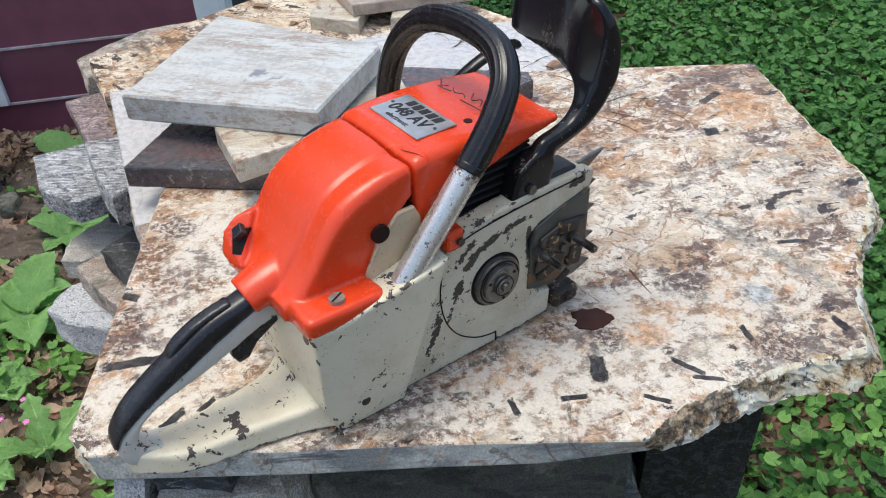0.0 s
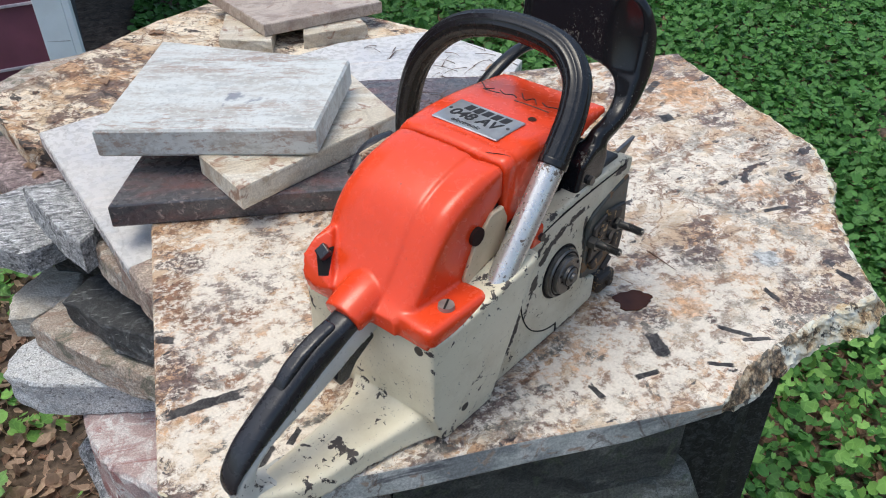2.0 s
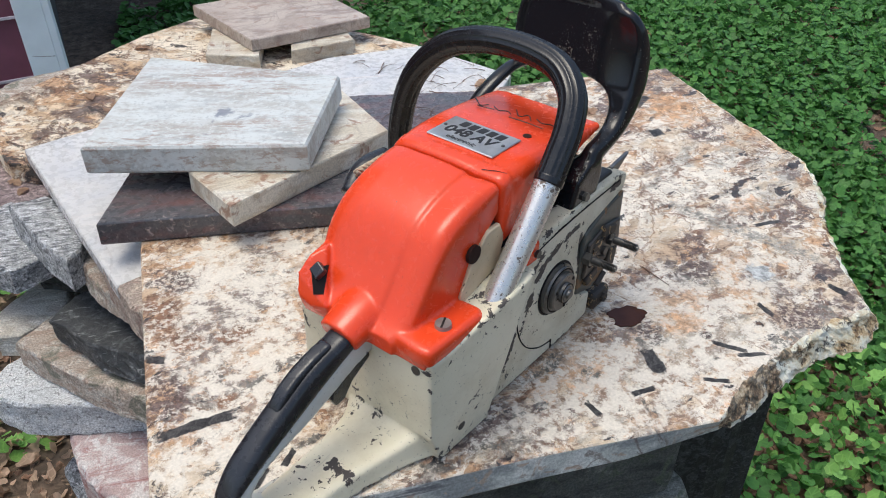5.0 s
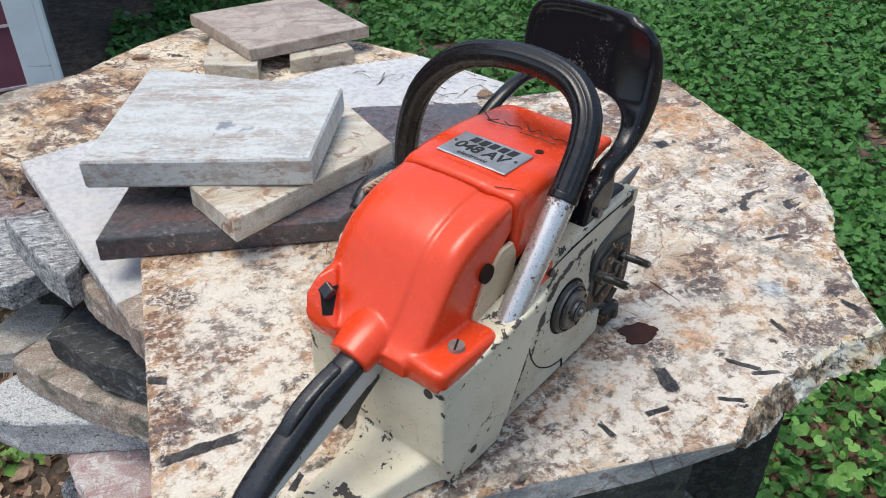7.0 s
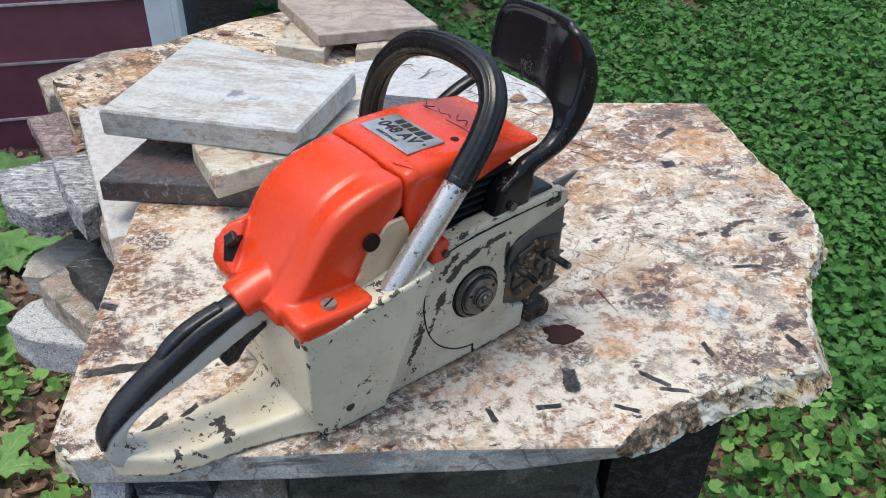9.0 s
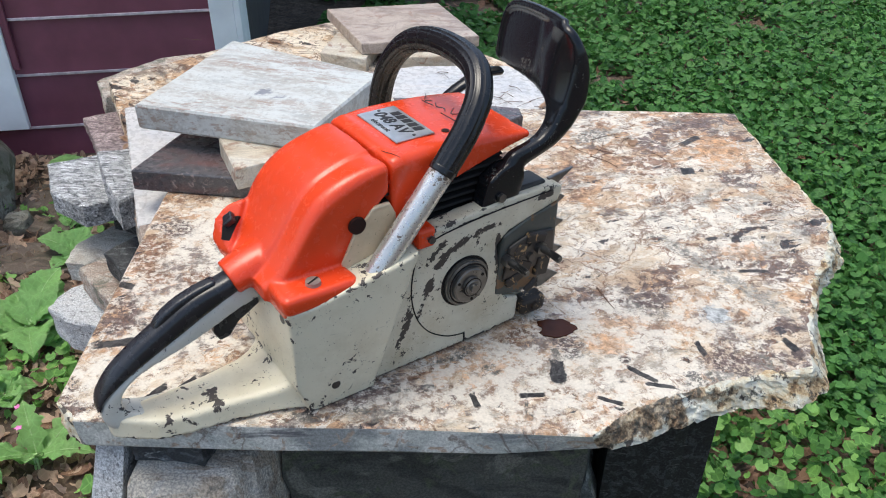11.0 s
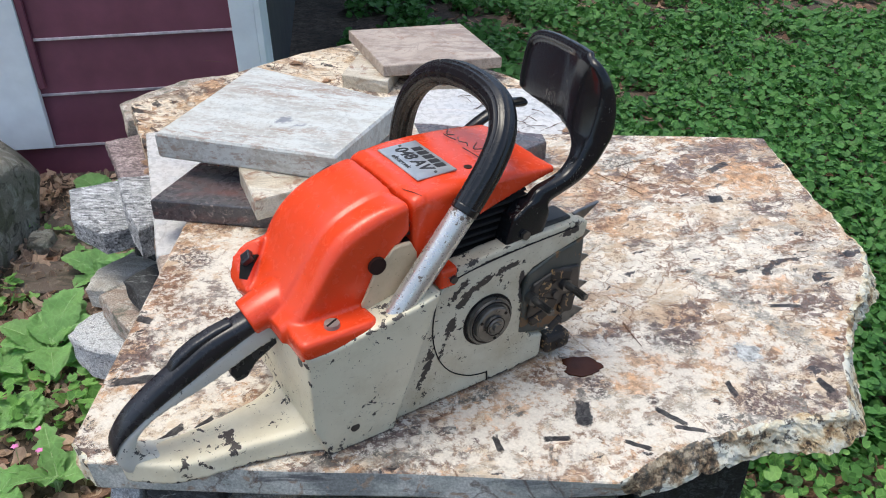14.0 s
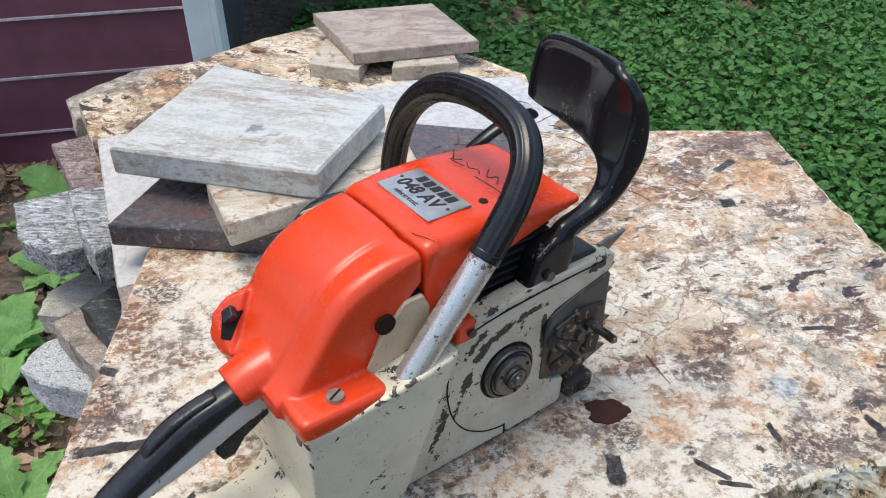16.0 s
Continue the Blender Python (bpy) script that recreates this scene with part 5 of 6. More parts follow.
for x, z in ((0.2505, 0.0852), (0.2115, 0.0833)):
    bm = bmesh.new()
    rod(bm, (x, 0.008, z), (x + 0.0012, -0.022, z), 0.0036, 0.0036, 18)
    rod(bm, (x + 0.0012, -0.022, z), (x + 0.002, -0.036, z), 0.0030, 0.0024, 18)
    for j in range(10):
        y = -0.0345 + 0.0016 * j
        rod(bm, (x + 0.0017, y, z), (x + 0.0017, y + 0.0011, z), 0.0039, 0.0033, 18)
    stud = part("bar_stud", bm, STEEL, saw, "threaded steel stud")
    bm = bmesh.new()
    rod(bm, (x, -0.0125, z), (x, -0.005, z), 0.0062, 0.0062, 6)
    part("collar", bm, STEEL, stud)

# clutch drum and sprocket
C = (0.1665, 0.0742)
bm = bmesh.new()
for r, y0, y1 in ((0.0246, 0.0, -0.0070), (0.0228, -0.007, -0.0088), (0.0188, -0.0080, -0.0122), (0.0176, -0.0122, -0.0130), (0.0100, -0.0128, -0.0158), (0.0078, -0.0158, -0.0170), (0.0046, -0.0168, -0.0194)):
    rod(bm, (C[0], y0, C[1]), (C[0], y1, C[1]), r, r - 0.0007, 40)
# Black disc behind the drum paints the shade of the gap round it.
gap = bmesh.new()
rod(gap, (C[0], 0.0, C[1]), (C[0], -0.0036, C[1]), 0.0268, 0.0265, 40)
part("drum_gap_shade", gap, HOLE, saw, "black disc standing in for the shaded gap round the clutch drum")
drum = part("clutch_drum", bm, STEEL, saw, "oily steel clutch drum with sprocket")
for r, y, w in ((0.0206, -0.0086, 0.0009), (0.0092, -0.0157, 0.0005)):
    bm = bmesh.new()
    tube(bm, [(C[0] + r * math.cos(math.pi * k / 12), y, C[1] + r * math.sin(math.pi * k / 12)) for k in range(25)], w, 60, 6)
    part("ring_groove", bm, HOLE, drum, "black oily groove")
for k in range(3):
    a = radians(35 + 120 * k)
    bm = bmesh.new()
    rod(bm, (C[0] + 0.0150 * math.cos(a), -0.0128, C[1] + 0.0150 * math.sin(a)), (C[0] + 0.0150 * math.cos(a), -0.0137, C[1] + 0.0150 * math.sin(a)), 0.0016, 0.0014, 12)
    part("drum_hole", bm, HOLE, drum)
bm = bmesh.new()
tube(bm, [(0.1125, -0.0032, 0.116), (0.1088, -0.0034, 0.0985), (0.1078, -0.0034, 0.0800), (0.1108, -0.0034, 0.0613), (0.1172, -0.0034, 0.0450), (0.1285, -0.0034, 0.0300), (0.1450, -0.0034, 0.0185), (0.1580, -0.0034, 0.0140), (0.1680, -0.0034, 0.0125)], 0.0006, 50, 6)
tube(bm, [(0.1680, -0.0034, 0.0135), (0.1683, -0.0034, 0.0090), (0.1685, -0.0034, 0.0030)], 0.0008, 6, 6)
part("cover_seam", bm, HOLE, saw, "thin dark seam in the side plate")
bm = bmesh.new()
tube(bm, [(0.120, -0.0030, 0.1275), (0.145, -0.0032, 0.1335), (0.180, -0.0032, 0.1375), (0.220, -0.0032, 0.1400), (0.262, -0.0032, 0.1415)], 0.0007, 30, 6)
part("lip_seam", bm, HOLE, saw, "thin dark seam below the top ledge")

# bumper spikes at the front
bm = bmesh.new()
prism(bm, [(0.268, 0.020), (0.276, 0.020), (0.297, 0.028), (0.279, 0.040), (0.279, 0.052), (0.298, 0.060), (0.280, 0.070), (0.280, 0.084), (0.296, 0.092), (0.281, 0.100), (0.281, 0.112), (0.294, 0.120), (0.281, 0.128), (0.283, 0.138), (0.301, 0.150), (0.270, 0.146)], 0.010, 0.014, "y", 0.0006, 1)
part("bumper_spike", bm, STEEL, saw, "toothed steel bumper spike")

# front handle: bare tube at its foot, ribbed rubber above
bm = bmesh.new()
tube(bm, [(0.058, -0.0065, 0.103), (0.0875, -0.0055, 0.138), (0.1085, -0.005, 0.163), (0.1385, -0.004, 0.198)], 0.0109, 24, 24)
front_handle = part("front_handle", bm, ALU, saw, "bare scuffed aluminium tube", smooth=True)
bm = bmesh.new()
tube(bm, [(0.1365, -0.004, 0.1955), (0.150, -0.003, 0.212), (0.164, -0.001, 0.230), (0.180, 0.008, 0.2495), (0.193, 0.032, 0.2635), (0.199, 0.072, 0.267), (0.200, 0.115, 0.262), (0.200, 0.153, 0.246), (0.200, 0.187, 0.212), (0.200, 0.205, 0.168), (0.199, 0.208, 0.120), (0.195, 0.190, 0.070), (0.185, 0.130, 0.045)], 0.0117, 90, 45, ribs=0.0013)
tube(bm, [(0.1355, -0.004, 0.1943), (0.1375, -0.0039, 0.1967), (0.1395, -0.0038, 0.1992)], 0.0121, 6, 24)
part("handle_rubber", bm, RUBBER, front_handle, "black ribbed rubber sleeve", smooth=True)

# hand guard
# rows up the guard: rear edge (x, z), front edge (x, z), right and left limits in y
GUARD_ROWS = [(0.2030, 0.166, 0.2160, 0.150, 0.0000, 0.0165), (0.2160, 0.185, 0.2310, 0.170, 0.0005, 0.0165), (0.2360, 0.1905, 0.2490, 0.1775, 0.0005, 0.0165),
              (0.2500, 0.1950, 0.2680, 0.1845, 0.0005, 0.0180), (0.2600, 0.2030, 0.2850, 0.1965, 0.0008, 0.0205), (0.2655, 0.2110, 0.2950, 0.2085, 0.0012, 0.0250),
              (0.2690, 0.2165, 0.3000, 0.2155, 0.0014, 0.0330), (0.2712, 0.2195, 0.3015, 0.2190, 0.0016, 0.0480), (0.2725, 0.2215, 0.3022, 0.2212, 0.0017, 0.0900), (0.2732, 0.2228, 0.3026, 0.2226, 0.0018, 0.1500),
              (0.2760, 0.2300, 0.3035, 0.2300, 0.0020, 0.1540), (0.2800, 0.2420, 0.3035, 0.2420, 0.0025, 0.1550), (0.2832, 0.2550, 0.3012, 0.2570, 0.0040, 0.1550),
              (0.2835, 0.2680, 0.2962, 0.2705, 0.0070, 0.1535), (0.2822, 0.2770, 0.2920, 0.2800, 0.0115, 0.1480), (0.2805, 0.2825, 0.2885, 0.2862, 0.0180, 0.1390), (0.2800, 0.2845, 0.2860, 0.2885, 0.0260, 0.1280)]


def guard_panel(y, z):
    """How far forward the hollow middle of the guard stands: a leaning plane."""
    return 0.2845 + 0.276 * (y - 0.0165) + 0.15 * (z - 0.288)


def guard_ring(row):
    xr, zr, xf, zf, y0, y1 = row
    rear, front = [], []
    for k in range(33):
        y = y0 + (y1 - y0) * (0.5 - 0.5 * math.cos(math.pi * k / 32))
        w = min(1.0, max(0.0, (y - 0.006) / 0.066))
        w = w * w * (3 - 2 * w)
        end = min(1.0, min(y - y0, y1 - y) / 0.0045)
        end = 0.25 + 0.75 * math.sqrt(1 - (1 - end) ** 2)
        sink = 0.11 * max(0.0, y - 0.040)
        a = Vector((xr + (guard_panel(y, zr) - xr) * w, y, zr - sink))
        b = Vector((xf + (guard_panel(y, zf) + 0.0062 - xf) * w, y, zf - sink))
        m = (a + b) / 2
        rear.append(m + (a - m) * end)
        front.append(m + (b - m) * end)
    return rear + front[::-1]


bm = bmesh.new()
loft(bm, eased([guard_ring(r) for r in GUARD_ROWS], 4))
# rounded bead along the top edge and down the far side
tube(bm, [(guard_panel(y, z) + 0.0015, y, z - 0.11 * max(0.0, y - 0.040)) for y, z in ((0.030, 0.2855), (0.060, 0.2865), (0.100, 0.2865), (0.130, 0.2835), (0.146, 0.2760), (0.1520, 0.2620), (0.1530, 0.2400), (0.1510, 0.2260))], 0.0050, 60, 12, up=(1, 0, 0))
tube(bm, [(0.306, 0.138, 0.204), (0.285, 0.139, 0.205), (0.258, 0.142, 0.195), (0.235, 0.146, 0.178), (0.21, 0.148, 0.150)], 0.008, 24, 12, flat=0.6)
prism(bm, [(0.182, 0.137), (0.225, 0.140), (0.232, 0.164), (0.227, 0.1785), (0.208, 0.1785), (0.192, 0.168)], -0.0005, 0.0190, "y")
guard = cast(part("hand_guard", bm, GUARD, saw, "glossy black plastic hand guard"), 0.0016, 14)
bm = bmesh.new()
rod(bm, (0.204, -0.004, 0.150), (0.204, 0.002, 0.150), 0.0045, 0.0045, 6)
part("guard_bolt", bm, STEEL, guard)
bm = bmesh.new()
box(bm, 0.20, 0.262, 0.004, 0.03, 0.138, 0.150, 0.003)
part("front_bracket", bm, DARK_STEEL, saw, "dark bracket below the guard")

# starter side
bm = bmesh.new()
box(bm, 0.04, 0.20, 0.115, 0.150, 0.02, 0.150, 0.012, 3)
part("starter_housing", bm, CREAM, saw, "cream starter housing", smooth=False)
bm = bmesh.new()
tube(bm, [(0.066, 0.144, 0.158), (0.078, 0.147, 0.165), (0.094, 0.148, 0.171), (0.114, 0.146, 0.174)], lambda t: 0.0085 + 0.0025 * math.sin(math.pi * t), 20, 16)
pull = part("starter_grip", bm, PLASTIC, saw, "black starter grip", smooth=True)
bm = bmesh.new()
for k in range(3):
    tube(bm, [(0.072 + 0.0028 * i, 0.1420 + 0.0022 * math.cos(1.4 * i + 2.09 * k) - 0.0006 * i, 0.1765 + 0.0006 * i + 0.0022 * math.sin(1.4 * i + 2.09 * k)) for i in range(11)], 0.0015, 50, 8)
part("frayed_cord", bm, CORD, pull, "frayed tan starter cord", smooth=True)

# screws in the casting
for x, y, z, d in ((0.0255, -0.0115, 0.0215, 1), (-0.0115, 0.004, 0.098, 0)):
    bm = bmesh.new()
    v = (0, -0.003, 0) if d else (-0.003, 0, 0)
    rod(bm, (x - v[0], y - v[1], z), (x + v[0] * 0.2, y + v[1] * 0.2, z), 0.0048, 0.0042, 18)
    part("body_screw", bm, DARK_STEEL, saw, "dark recessed screw")

# oil on the slab
bm = bmesh.new()
ring = [bm.verts.new((0.140 + (0.0180 + 0.0022 * math.sin(3 * a + 0.6) + 0.0020 * math.cos(5 * a) + 0.0012 * math.sin(11 * a) + 0.0007 * math.cos(19 * a)) * math.cos(a), 0.634 + (0.0165 + 0.0025 * math.sin(2 * a + 1) + 0.001 * math.sin(7 * a)) * math.sin(a), 0.0012)) for a in [2 * math.pi * k / 40 for k in range(40)]]
base = [bm.verts.new((v.co.x, v.co.y, 0.0002)) for v in ring]
bm.faces.new(ring)
for k in range(40):
    bm.faces.new((base[k], base[(k + 1) % 40], ring[(k + 1) % 40], ring[k]))
tagged(part("oil_puddle", bm, OIL), "dark brown oil puddle on the granite", "oil stain")

# ---- plants and litter ----
def leaf_material(name, dark, light, rough=0.45):
    m, nt, b = material(name)
    r = node(nt, "NewGeometry").outputs["Random Per Island"]
    at = coords(nt, world_space=True)
    n = noisy(nt, at, 90, 3)
    col = mixed(nt, r, dark, light)
    col = mixed(nt, maths(nt, "MULTIPLY", n, 0.4), col, tuple(c * 1.5 for c in light))
    net = node(nt, "TexVoronoi", Scale=55.0)
    net.feature = "DISTANCE_TO_EDGE"
    nt.links.new(at, net.inputs["Vector"])
    col = mixed(nt, ramp(nt, net.outputs["Distance"], (0.0, 0.45), (0.10, 0.0)), col, tuple(min(1.0, c * 1.35) for c in light))
    nt.links.new(col, b.inputs["Base Color"])
    b.inputs["Roughness"].default_value = rough
    b.inputs["Specular IOR Level"].default_value = 0.25
    relief(nt, b, n, 0.4, 0.004)
    out = nt.nodes["Material Output"]
    tr = node(nt, "BsdfTranslucent")
    nt.links.new(col, tr.inputs[0])
    mx = node(nt, "MixShader")
    mx.inputs[0].default_value = 0.3
    nt.links.new(b.outputs[0], mx.inputs[1])
    nt.links.new(tr.outputs[0], mx.inputs[2])
    nt.links.new(mx.outputs[0], out.inputs[0])
    return m


LEAF = leaf_material("ground_cover_leaf", (0.022, 0.078, 0.018), (0.10, 0.245, 0.058), 0.5)
DEAD = leaf_material("dead_leaf", (0.17, 0.105, 0.070), (0.55, 0.40, 0.29), 0.8)
# Darker brown for the litter between the plants and beside the stack.
DARK_DEAD = leaf_material("dark_dead_leaf", (0.09, 0.05, 0.032), (0.36, 0.22, 0.15), 0.8)
FRESH = leaf_material("fresh_leaf", (0.065, 0.18, 0.036), (0.25, 0.46, 0.12), 0.45)
BIG_LEAF = leaf_material("dock_leaf", (0.24, 0.45, 0.15), (0.38, 0.61, 0.25))
VEIN = leaf_material("pale_leaf_vein", (0.42, 0.62, 0.28), (0.50, 0.68, 0.34))


def scatter(name, centres, sizes, rng, mat, label, category, shape="round", tilt=0.5):
    """Many leaves in one mesh, each a cupped fan of its own."""
    angles = np.linspace(0, 2 * np.pi, 15)[:-1]
    k = np.arange(14)
    if shape == "round":
        rad = np.where(k == 0, 0.35, np.where(k % 2, 1.0, 0.90))
        px, py = rad * np.cos(angles), 1.08 * rad * np.sin(angles)
    else:
        px, py = 1.25 * np.cos(angles), 0.55 * np.sin(angles) * (1 + 0.35 * np.cos(3 * angles))
    pz = (0.24 if shape == "round" else 0.3) * (px ** 2 + py ** 2) * np.where(k % 2, 1.0, 0.72)
    n = len(centres)
    yaw, tx, ty = rng.uniform(0, 2 * np.pi, n), rng.normal(0, tilt, n), rng.normal(0, tilt, n)
    verts = np.zeros((n, 15, 3))
    local = np.concatenate([[[0, 0, 0]], np.stack([px, py, pz], 1)])
    cx, sx, cy, sy, cz, sz = np.cos(tx), np.sin(tx), np.cos(ty), np.sin(ty), np.cos(yaw), np.sin(yaw)
    turn = np.stack([cz * cy, cz * sy * sx - sz * cx, cz * sy * cx + sz * sx, sz * cy, sz * sy * sx + cz * cx, sz * sy * cx - cz * sx, -sy, cy * sx, cy * cx], 1).reshape(n, 3, 3)
    verts = np.einsum("nij,kj->nki", turn, local) * np.asarray(sizes)[:, None, None] + np.asarray(centres)[:, None, :]
    fan = [(0, 1 + k, 1 + (k + 1) % 14) for k in range(14)]
    faces = [(a + 15 * i, b + 15 * i, c + 15 * i) for i in range(n) for a, b, c in fan]
    me = bpy.data.meshes.new(name)
    me.from_pydata(verts.reshape(-1, 3).tolist(), [], faces)
    me.materials.append(mat)
    me.shade_smooth()
    return tagged(new(name, me), label, category, kind="stuff")


rng = np.random.default_rng(4)


def field(per_m2, keep, low, high, size):
    """Leaf places over the wedge of ground beyond the stones, thinner and larger further off."""
    n = int(per_m2 * 6.4 * 5.0)
    pts, out, sizes = rng.uniform((-1.4, 0.5), (5.0, 5.5), (n, 2)), [], []
    for x, y in pts:
        d = math.hypot(x, y)
        if x > 0.7 + 0.92 * y or rng.random() > min(1.0, (2.3 / d) ** 1.2):
            continue
        if keep(x, y):
            out.append((x, y, GROUND + lumps(x, y) + rng.uniform(low, high)))
            sizes.append(rng.uniform(*size) * min(1.35, max(1.0, 0.75 + d / 8)))
    return np.array(out), np.array(sizes)


def near_stones(x, y):
    """The trodden strip beside the stack, where the plants stand thinner and taller."""
    return y < 1.9 and y < 1.45 - 0.25 * (x - 0.6) + 0.12 * noise.noise(Vector((x * 3, y * 3, 21)))


def green(x, y):
    edge = 0.26 + 0.10 * noise.noise(Vector((y * 2, 1, 0)))
    right = x > edge if y < 2.0 else x > -0.70 + 0.25 * noise.noise(Vector((y * 2, 4, 0)))
    gap = noise.noise(Vector((x * 2.3, y * 2.3, 11))) + 0.6 * noise.noise(Vector((x * 6, y * 6, 2)))
    if near_stones(x, y) and rng.random() < 0.62:
        return False
    return right and gap > -0.62 and not (y > 4.0 + 0.25 * x and gap < -0.22)


c, s = field(7200, green, 0.0, 0.07, (0.0085, 0.0170))
scatter("ground_cover", c, s, rng, LEAF, "dense low green ground cover with rounded leaves", "ground cover", tilt=0.45)
# the cover thins out to bare soil at its borders
c, s = [], []
for x, y in rng.uniform((0.2, -0.6), (7.5, 7.5), (26000, 2)):
    out = max(x - 0.62 - 0.92 * y, y - 5.4, 0.45 - y) / 1.4
    if 0 < out < 1.6 and rng.random() < 1.0 - out + 0.6 * noise.noise(Vector((x * 1.3, y * 1.3, 8))):
        c.append((x, y, GROUND + (lumps(x, y) if x < 6 else 0) + rng.uniform(0.0, 0.06)))
        s.append(rng.uniform(0.014, 0.026))
scatter("ground_cover", np.array(c), np.array(s), rng, LEAF, "thinning green ground cover on brown soil", "ground cover", tilt=0.45)
# No litter beyond the house corner: bare dark soil stands in for shade.
c, s = field(260, lambda x, y: x > -0.25 + 0.2 * noise.noise(Vector((y * 2, 4, 0))) or y < 2.2, 0.0, 0.012, (0.012, 0.026))
scatter("leaf_litter", c, s, rng, DARK_DEAD, "brown dead leaves between the plants", "leaf litter", "oval", 0.3)
c, s = field(1500, lambda x, y: x > 0.2 and near_stones(x, y), 0.0, 0.012, (0.008, 0.022))
scatter("leaf_litter", c, s, rng, DARK_DEAD, "brown dead leaves on the soil beside the stack", "leaf litter", "oval", 0.4)
c, s = field(1150, lambda x, y: x > 0.24 and near_stones(x, y), 0.02, 0.12, (0.008, 0.019))
scatter("ground_cover", c, s, rng, FRESH, "taller fresh green leaves beside the stack", "ground cover", tilt=0.65)
pts = [p for p in rng.uniform((-2.9, -0.9), (-0.3, 2.60), (21000, 2)) if rng.random() < 1.15 - max(0.0, -1.7 - p[0], 0.3 - p[1]) / 0.8 + 0.5 * noise.noise(Vector((p[0] * 2, p[1] * 2, 5)))]
c = np.array([(x, y, GROUND + lumps(x, y) + 0.004 + 0.018 * rng.random()) for x, y in pts])
scatter("leaf_litter", c, 0.005 + 0.019 * rng.random(len(c)) ** 1.6, rng, DEAD, "brown dead leaves on bare soil", "leaf litter", "oval", 0.75)
pts = [p for p in rng.uniform((-1.6, 0.8), (-0.55, 2.45), (2600, 2)) if noise.noise(Vector((p[0] * 3.1, p[1] * 3.1, 31))) > 0.12]
c = np.array([(x, y, GROUND + lumps(x, y) + 0.01 + 0.05 * rng.random()) for x, y in pts])
scatter("seedling_leaves", c, rng.uniform(0.008, 0.020, len(c)), rng, FRESH, "small green seedlings coming up through dead leaves", "seedlings", tilt=0.45)


# ---- leafy weeds by the stack ----
def blade_mesh(length, width, lobes, seed, droop):
    """One broad leaf that rises from its foot and bends over, with a wavy or toothed margin and a folded midrib."""
    r = random.Random(seed)
    bm = bmesh.new()
    rows = []
    n = 34
    for i in range(n + 1):
        t = i / n
        w = width * (math.sin(math.pi * min(1, t * 1.02) ** 0.8) ** 0.75 if 0 < t < 1 else 0.02)
        w *= 1 + (0.26 if lobes else 0.05) * math.sin(t * (26 if lobes else 17) + r.random()) + (0.07 if i % 2 else -0.03)
        up = length * (0.55 * t - droop * t * t)
        along = length * (t - 0.18 * t * t)
        row = []
        for k in range(11):
            s = (k - 5) / 5
            row.append(bm.verts.new((along, s * w * 0.5, up + 0.20 * w * abs(s) - 0.10 * w * s * s + 0.04 * w * math.sin(7 * t + 4 * s) + 0.07 * w * noise.noise(Vector((t * 5, s * 2, seed))) + 0.028 * w * math.cos(44 * t - 9 * abs(s)))))
        rows.append(row)
    for u, v in zip(rows, rows[1:]):
        for k in range(10):
            bm.faces.new((u[k], u[k + 1], v[k + 1], v[k]))
    bmesh.ops.solidify(bm, geom=bm.faces[:], thickness=0.0008)
    return bm


def weed(at, leaves, length, width, lobes, label, seed, name="weed"):
    r = random.Random(seed)
    plant = thing(name, Matrix.Translation((at[0], at[1], GROUND + lumps(at[0], at[1]))), label, "plant")
    for k in range(leaves):
        s = r.uniform(0.7, 1.15)
        fall = r.uniform(0.30, 0.62)
        leaf = part("leaf", blade_mesh(length * s, width * s, lobes, seed * 31 + k, fall), BIG_LEAF, plant, smooth=True)
        leaf.matrix_local = pose(0, 0, r.uniform(0.0, 0.03), 0, r.uniform(-28, 6), 360 * k / leaves + r.uniform(-25, 25))
        stem = bmesh.new()
        rod(stem, (0, 0, -0.03), (0.012, 0, 0.012), 0.003, 0.002, 8)
        part("stem", stem, VEIN, leaf)
        rib = bmesh.new()
        tube(rib, [(length * s * (t - 0.18 * t * t), 0, length * s * (0.55 * t - fall * t * t) + 0.0006) for t in (0.0, 0.2, 0.4, 0.6, 0.8, 0.97)], lambda t: 0.0022 * (1 - 0.8 * t), 18, 6)
        part("midrib", rib, VEIN, leaf)


weed((-1.05, 1.64), 10, 0.19, 0.105, False, "broad-leaved green weed with crinkled leaves", 1)
weed((-1.07, 1.98), 9, 0.13, 0.075, False, "green leafy weed beside the stones", 2)
weed((-0.98, 2.00), 9, 0.14, 0.07, False, "green leafy weed growing among the stones", 9)
weed((-1.15, 2.12), 7, 0.07, 0.045, False, "small green weed on the paving", 10)
weed((-1.18, 2.36), 5, 0.18, 0.10, False, "green leafy weed by the house wall", 3)
weed((-0.99, 1.38), 7, 0.10, 0.075, False, "small rounded green weed on leaf litter", 4)
weed((-0.84, 1.21), 6, 0.15, 0.05, True, "toothed green weed with long leaves", 5)
weed((-0.94, 1.15), 8, 0.10, 0.05, False, "low green seedling weed", 6)
weed((-0.66, 0.98), 5, 0.16, 0.05, True, "toothed green weed under the slab", 7)
weed((-1.14, 1.54), 8, 0.16, 0.095, False, "broad-leaved green weed on leaf litter", 8)

# ---- twigs and dead leaves on the stones ----
def twig(points, z, label="thin brown twig lying on the stone", r=0.0012):
    bm = bmesh.new()
    c = Vector((*points[0], z))
    tube(bm, [Vector((x, y, z + 0.0012 + 0.0012 * (i % 2))) - c for i, (x, y) in enumerate(points)], lambda t: r * (1 - 0.6 * t), 16, 6, up=(0, 0, 1))
    tagged(place(part("twig", bm, BARK), Matrix.Translation(c)), label, "twig", "fallen twigs")


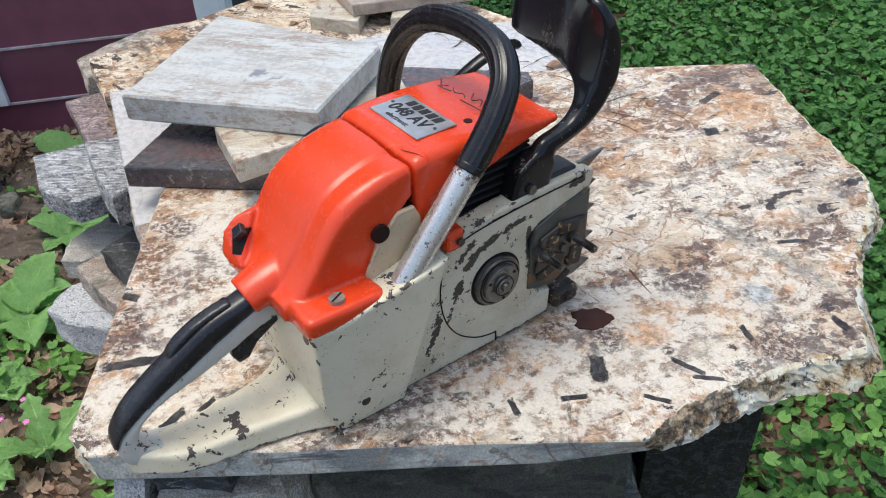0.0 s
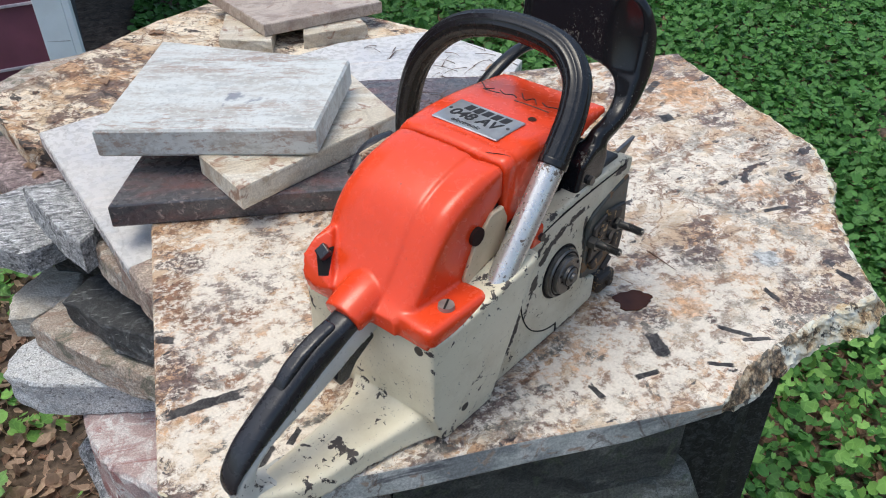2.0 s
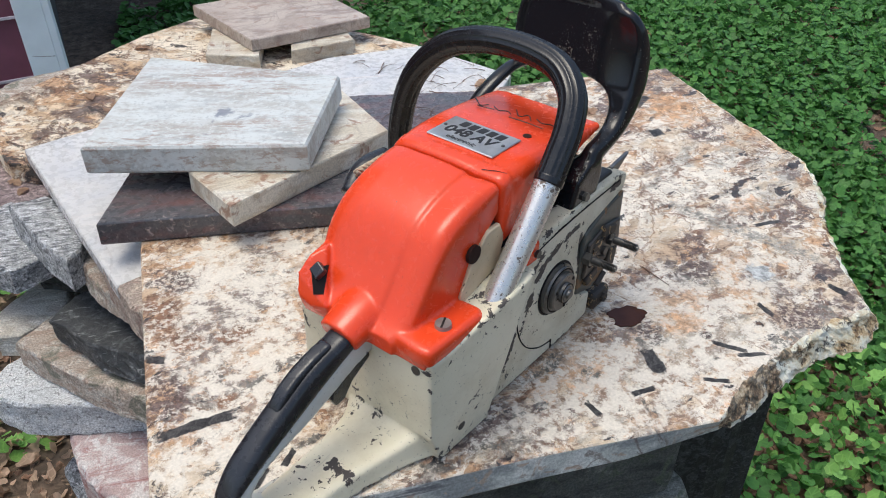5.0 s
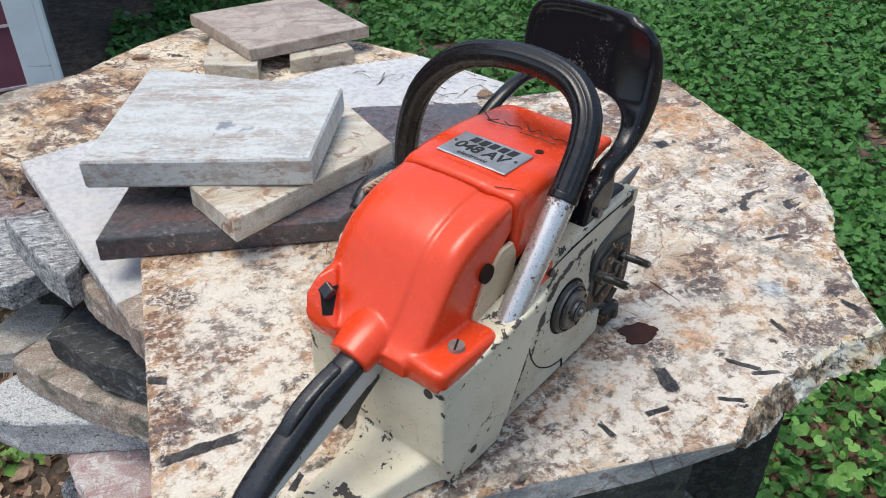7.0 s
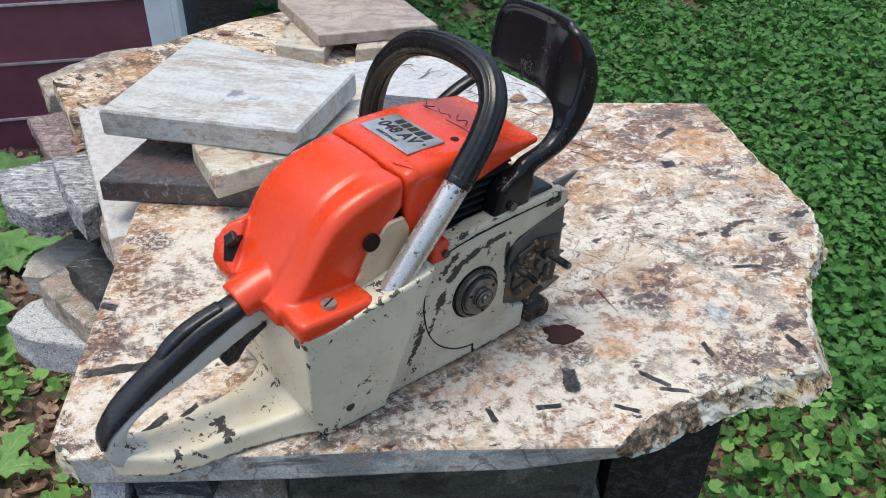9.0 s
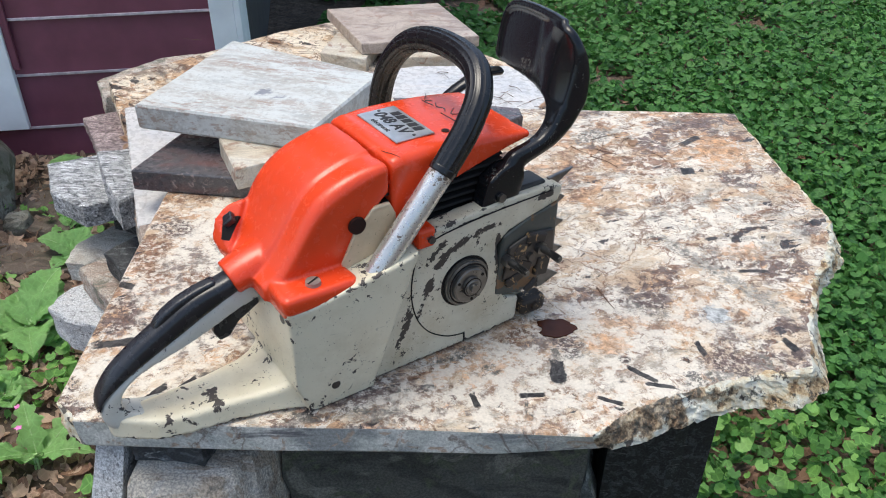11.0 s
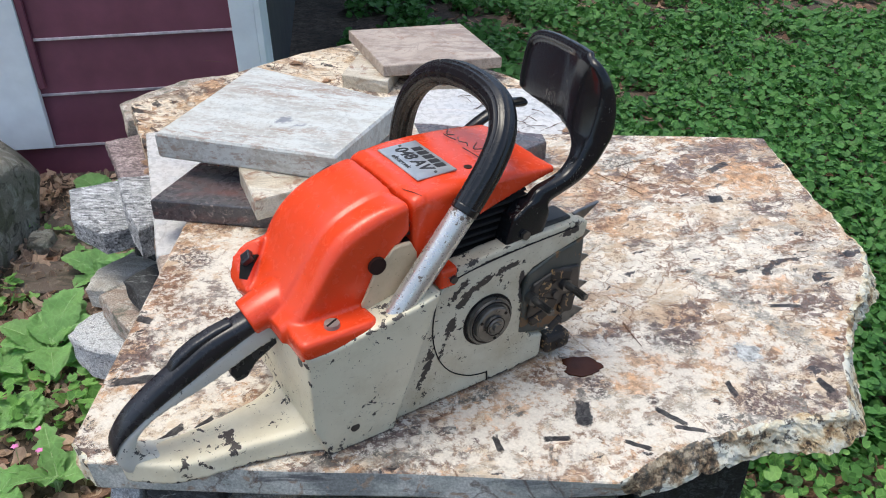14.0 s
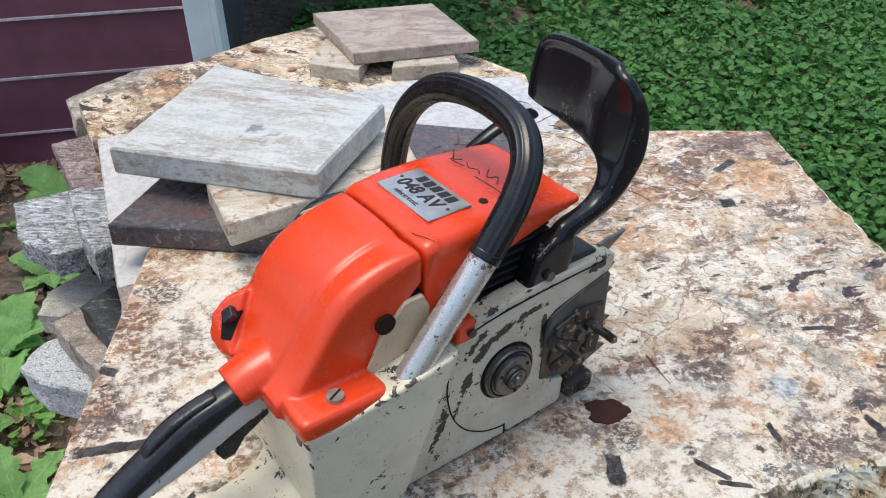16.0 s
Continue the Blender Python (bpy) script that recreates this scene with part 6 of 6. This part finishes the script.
BARK = plain("twig_bark", (0.12, 0.06, 0.035), 0.8, 0, 0.4, 200, 0.4)
r = random.Random(12)
for x0, y0, x1, y1, z, n in ((0.00, 1.28, 0.14, 1.40, -0.0285, 7), (0.10, 1.19, 0.22, 1.30, -0.0285, 8), (-0.05, 1.52, 0.12, 1.62, -0.103, 14), (-0.60, 1.35, -0.30, 1.75, -0.103, 8), (0.06, 1.20, 0.20, 1.36, -0.0285, 14), (-0.13, 0.87, -0.02, 0.93, 0.0, 8), (-0.02, 1.02, 0.10, 1.09, 0.0285, 8), (0.17, 1.02, 0.32, 1.16, 0.0, 12), (0.10, 0.70, 0.20, 0.95, 0.0, 3)):
    for k in range(n):
        x, y, a, s = r.uniform(x0, x1), r.uniform(y0, y1), r.uniform(0, 6.28), r.uniform(0.012, 0.03)
        bend = r.uniform(-0.6, 0.6)
        twig([(x, y), (x + s * math.cos(a), y + s * math.sin(a)), (x + s * math.cos(a) + s * 0.8 * math.cos(a + bend), y + s * math.sin(a) + s * 0.8 * math.sin(a + bend))], z, r=r.uniform(0.0004, 0.0008))


def dead_leaf(x, y, z, size, k):
    bm = blade_mesh(size, size * 0.5, k % 2 == 0, k, 0.5)
    ob = place(part("dead_leaf", bm, DEAD, smooth=True), Matrix.Translation((x, y, z + 0.001)) @ pose(0, 0, 0, 0, 8, 67 * k))
    tagged(ob, "curled brown dead leaf lying on the stone", "leaf", "fallen dead leaves")


for k, (x, y, z) in enumerate(((-0.06, 1.56, -0.103), (0.05, 1.57, -0.103), (0.09, 1.60, -0.103), (-0.30, 1.62, -0.103), (-0.45, 1.50, -0.103), (-0.36, 1.72, -0.103), (-0.53, 1.27, -0.1345), (-0.56, 1.30, -0.1345), (0.16, 1.25, -0.0285), (0.28, 1.06, 0.0))):
    dead_leaf(x, y, z, 0.028 + 0.006 * (k % 3), k + 3)


# ---- small pink flowers on the leaf litter ----
PETAL = plain("pink_petal", (0.75, 0.22, 0.50), 0.6, 0, 0.2, 200, 0.1)
for k, (x, y, z) in enumerate(((-0.935, 1.235, -0.79), (-0.878, 1.228, -0.79), (-0.915, 1.30, -0.80))):
    foot = GROUND + lumps(x, y)
    flower = thing("pink_flower", Matrix.Translation((x, y, foot)), "tiny pink wild flower on a thin stem", "flower", "pink flowers")
    stem = bmesh.new()
    rod(stem, (0, 0, -0.01), (0.004, 0, z - foot), 0.0008, 0.0006, 6)
    part("stem", stem, BIG_LEAF, flower)
    for j in range(5):
        a = 2 * math.pi * j / 5 + k
        bm = bmesh.new()
        bmesh.ops.create_uvsphere(bm, u_segments=8, v_segments=6, radius=1.0, matrix=Matrix.Translation((0.004 + 0.004 * math.cos(a), 0.004 * math.sin(a), z - foot)) @ Matrix.Rotation(a, 4, "Z") @ Matrix.Diagonal((0.0045, 0.003, 0.0008, 1)))
        part("petal", bm, PETAL, flower)
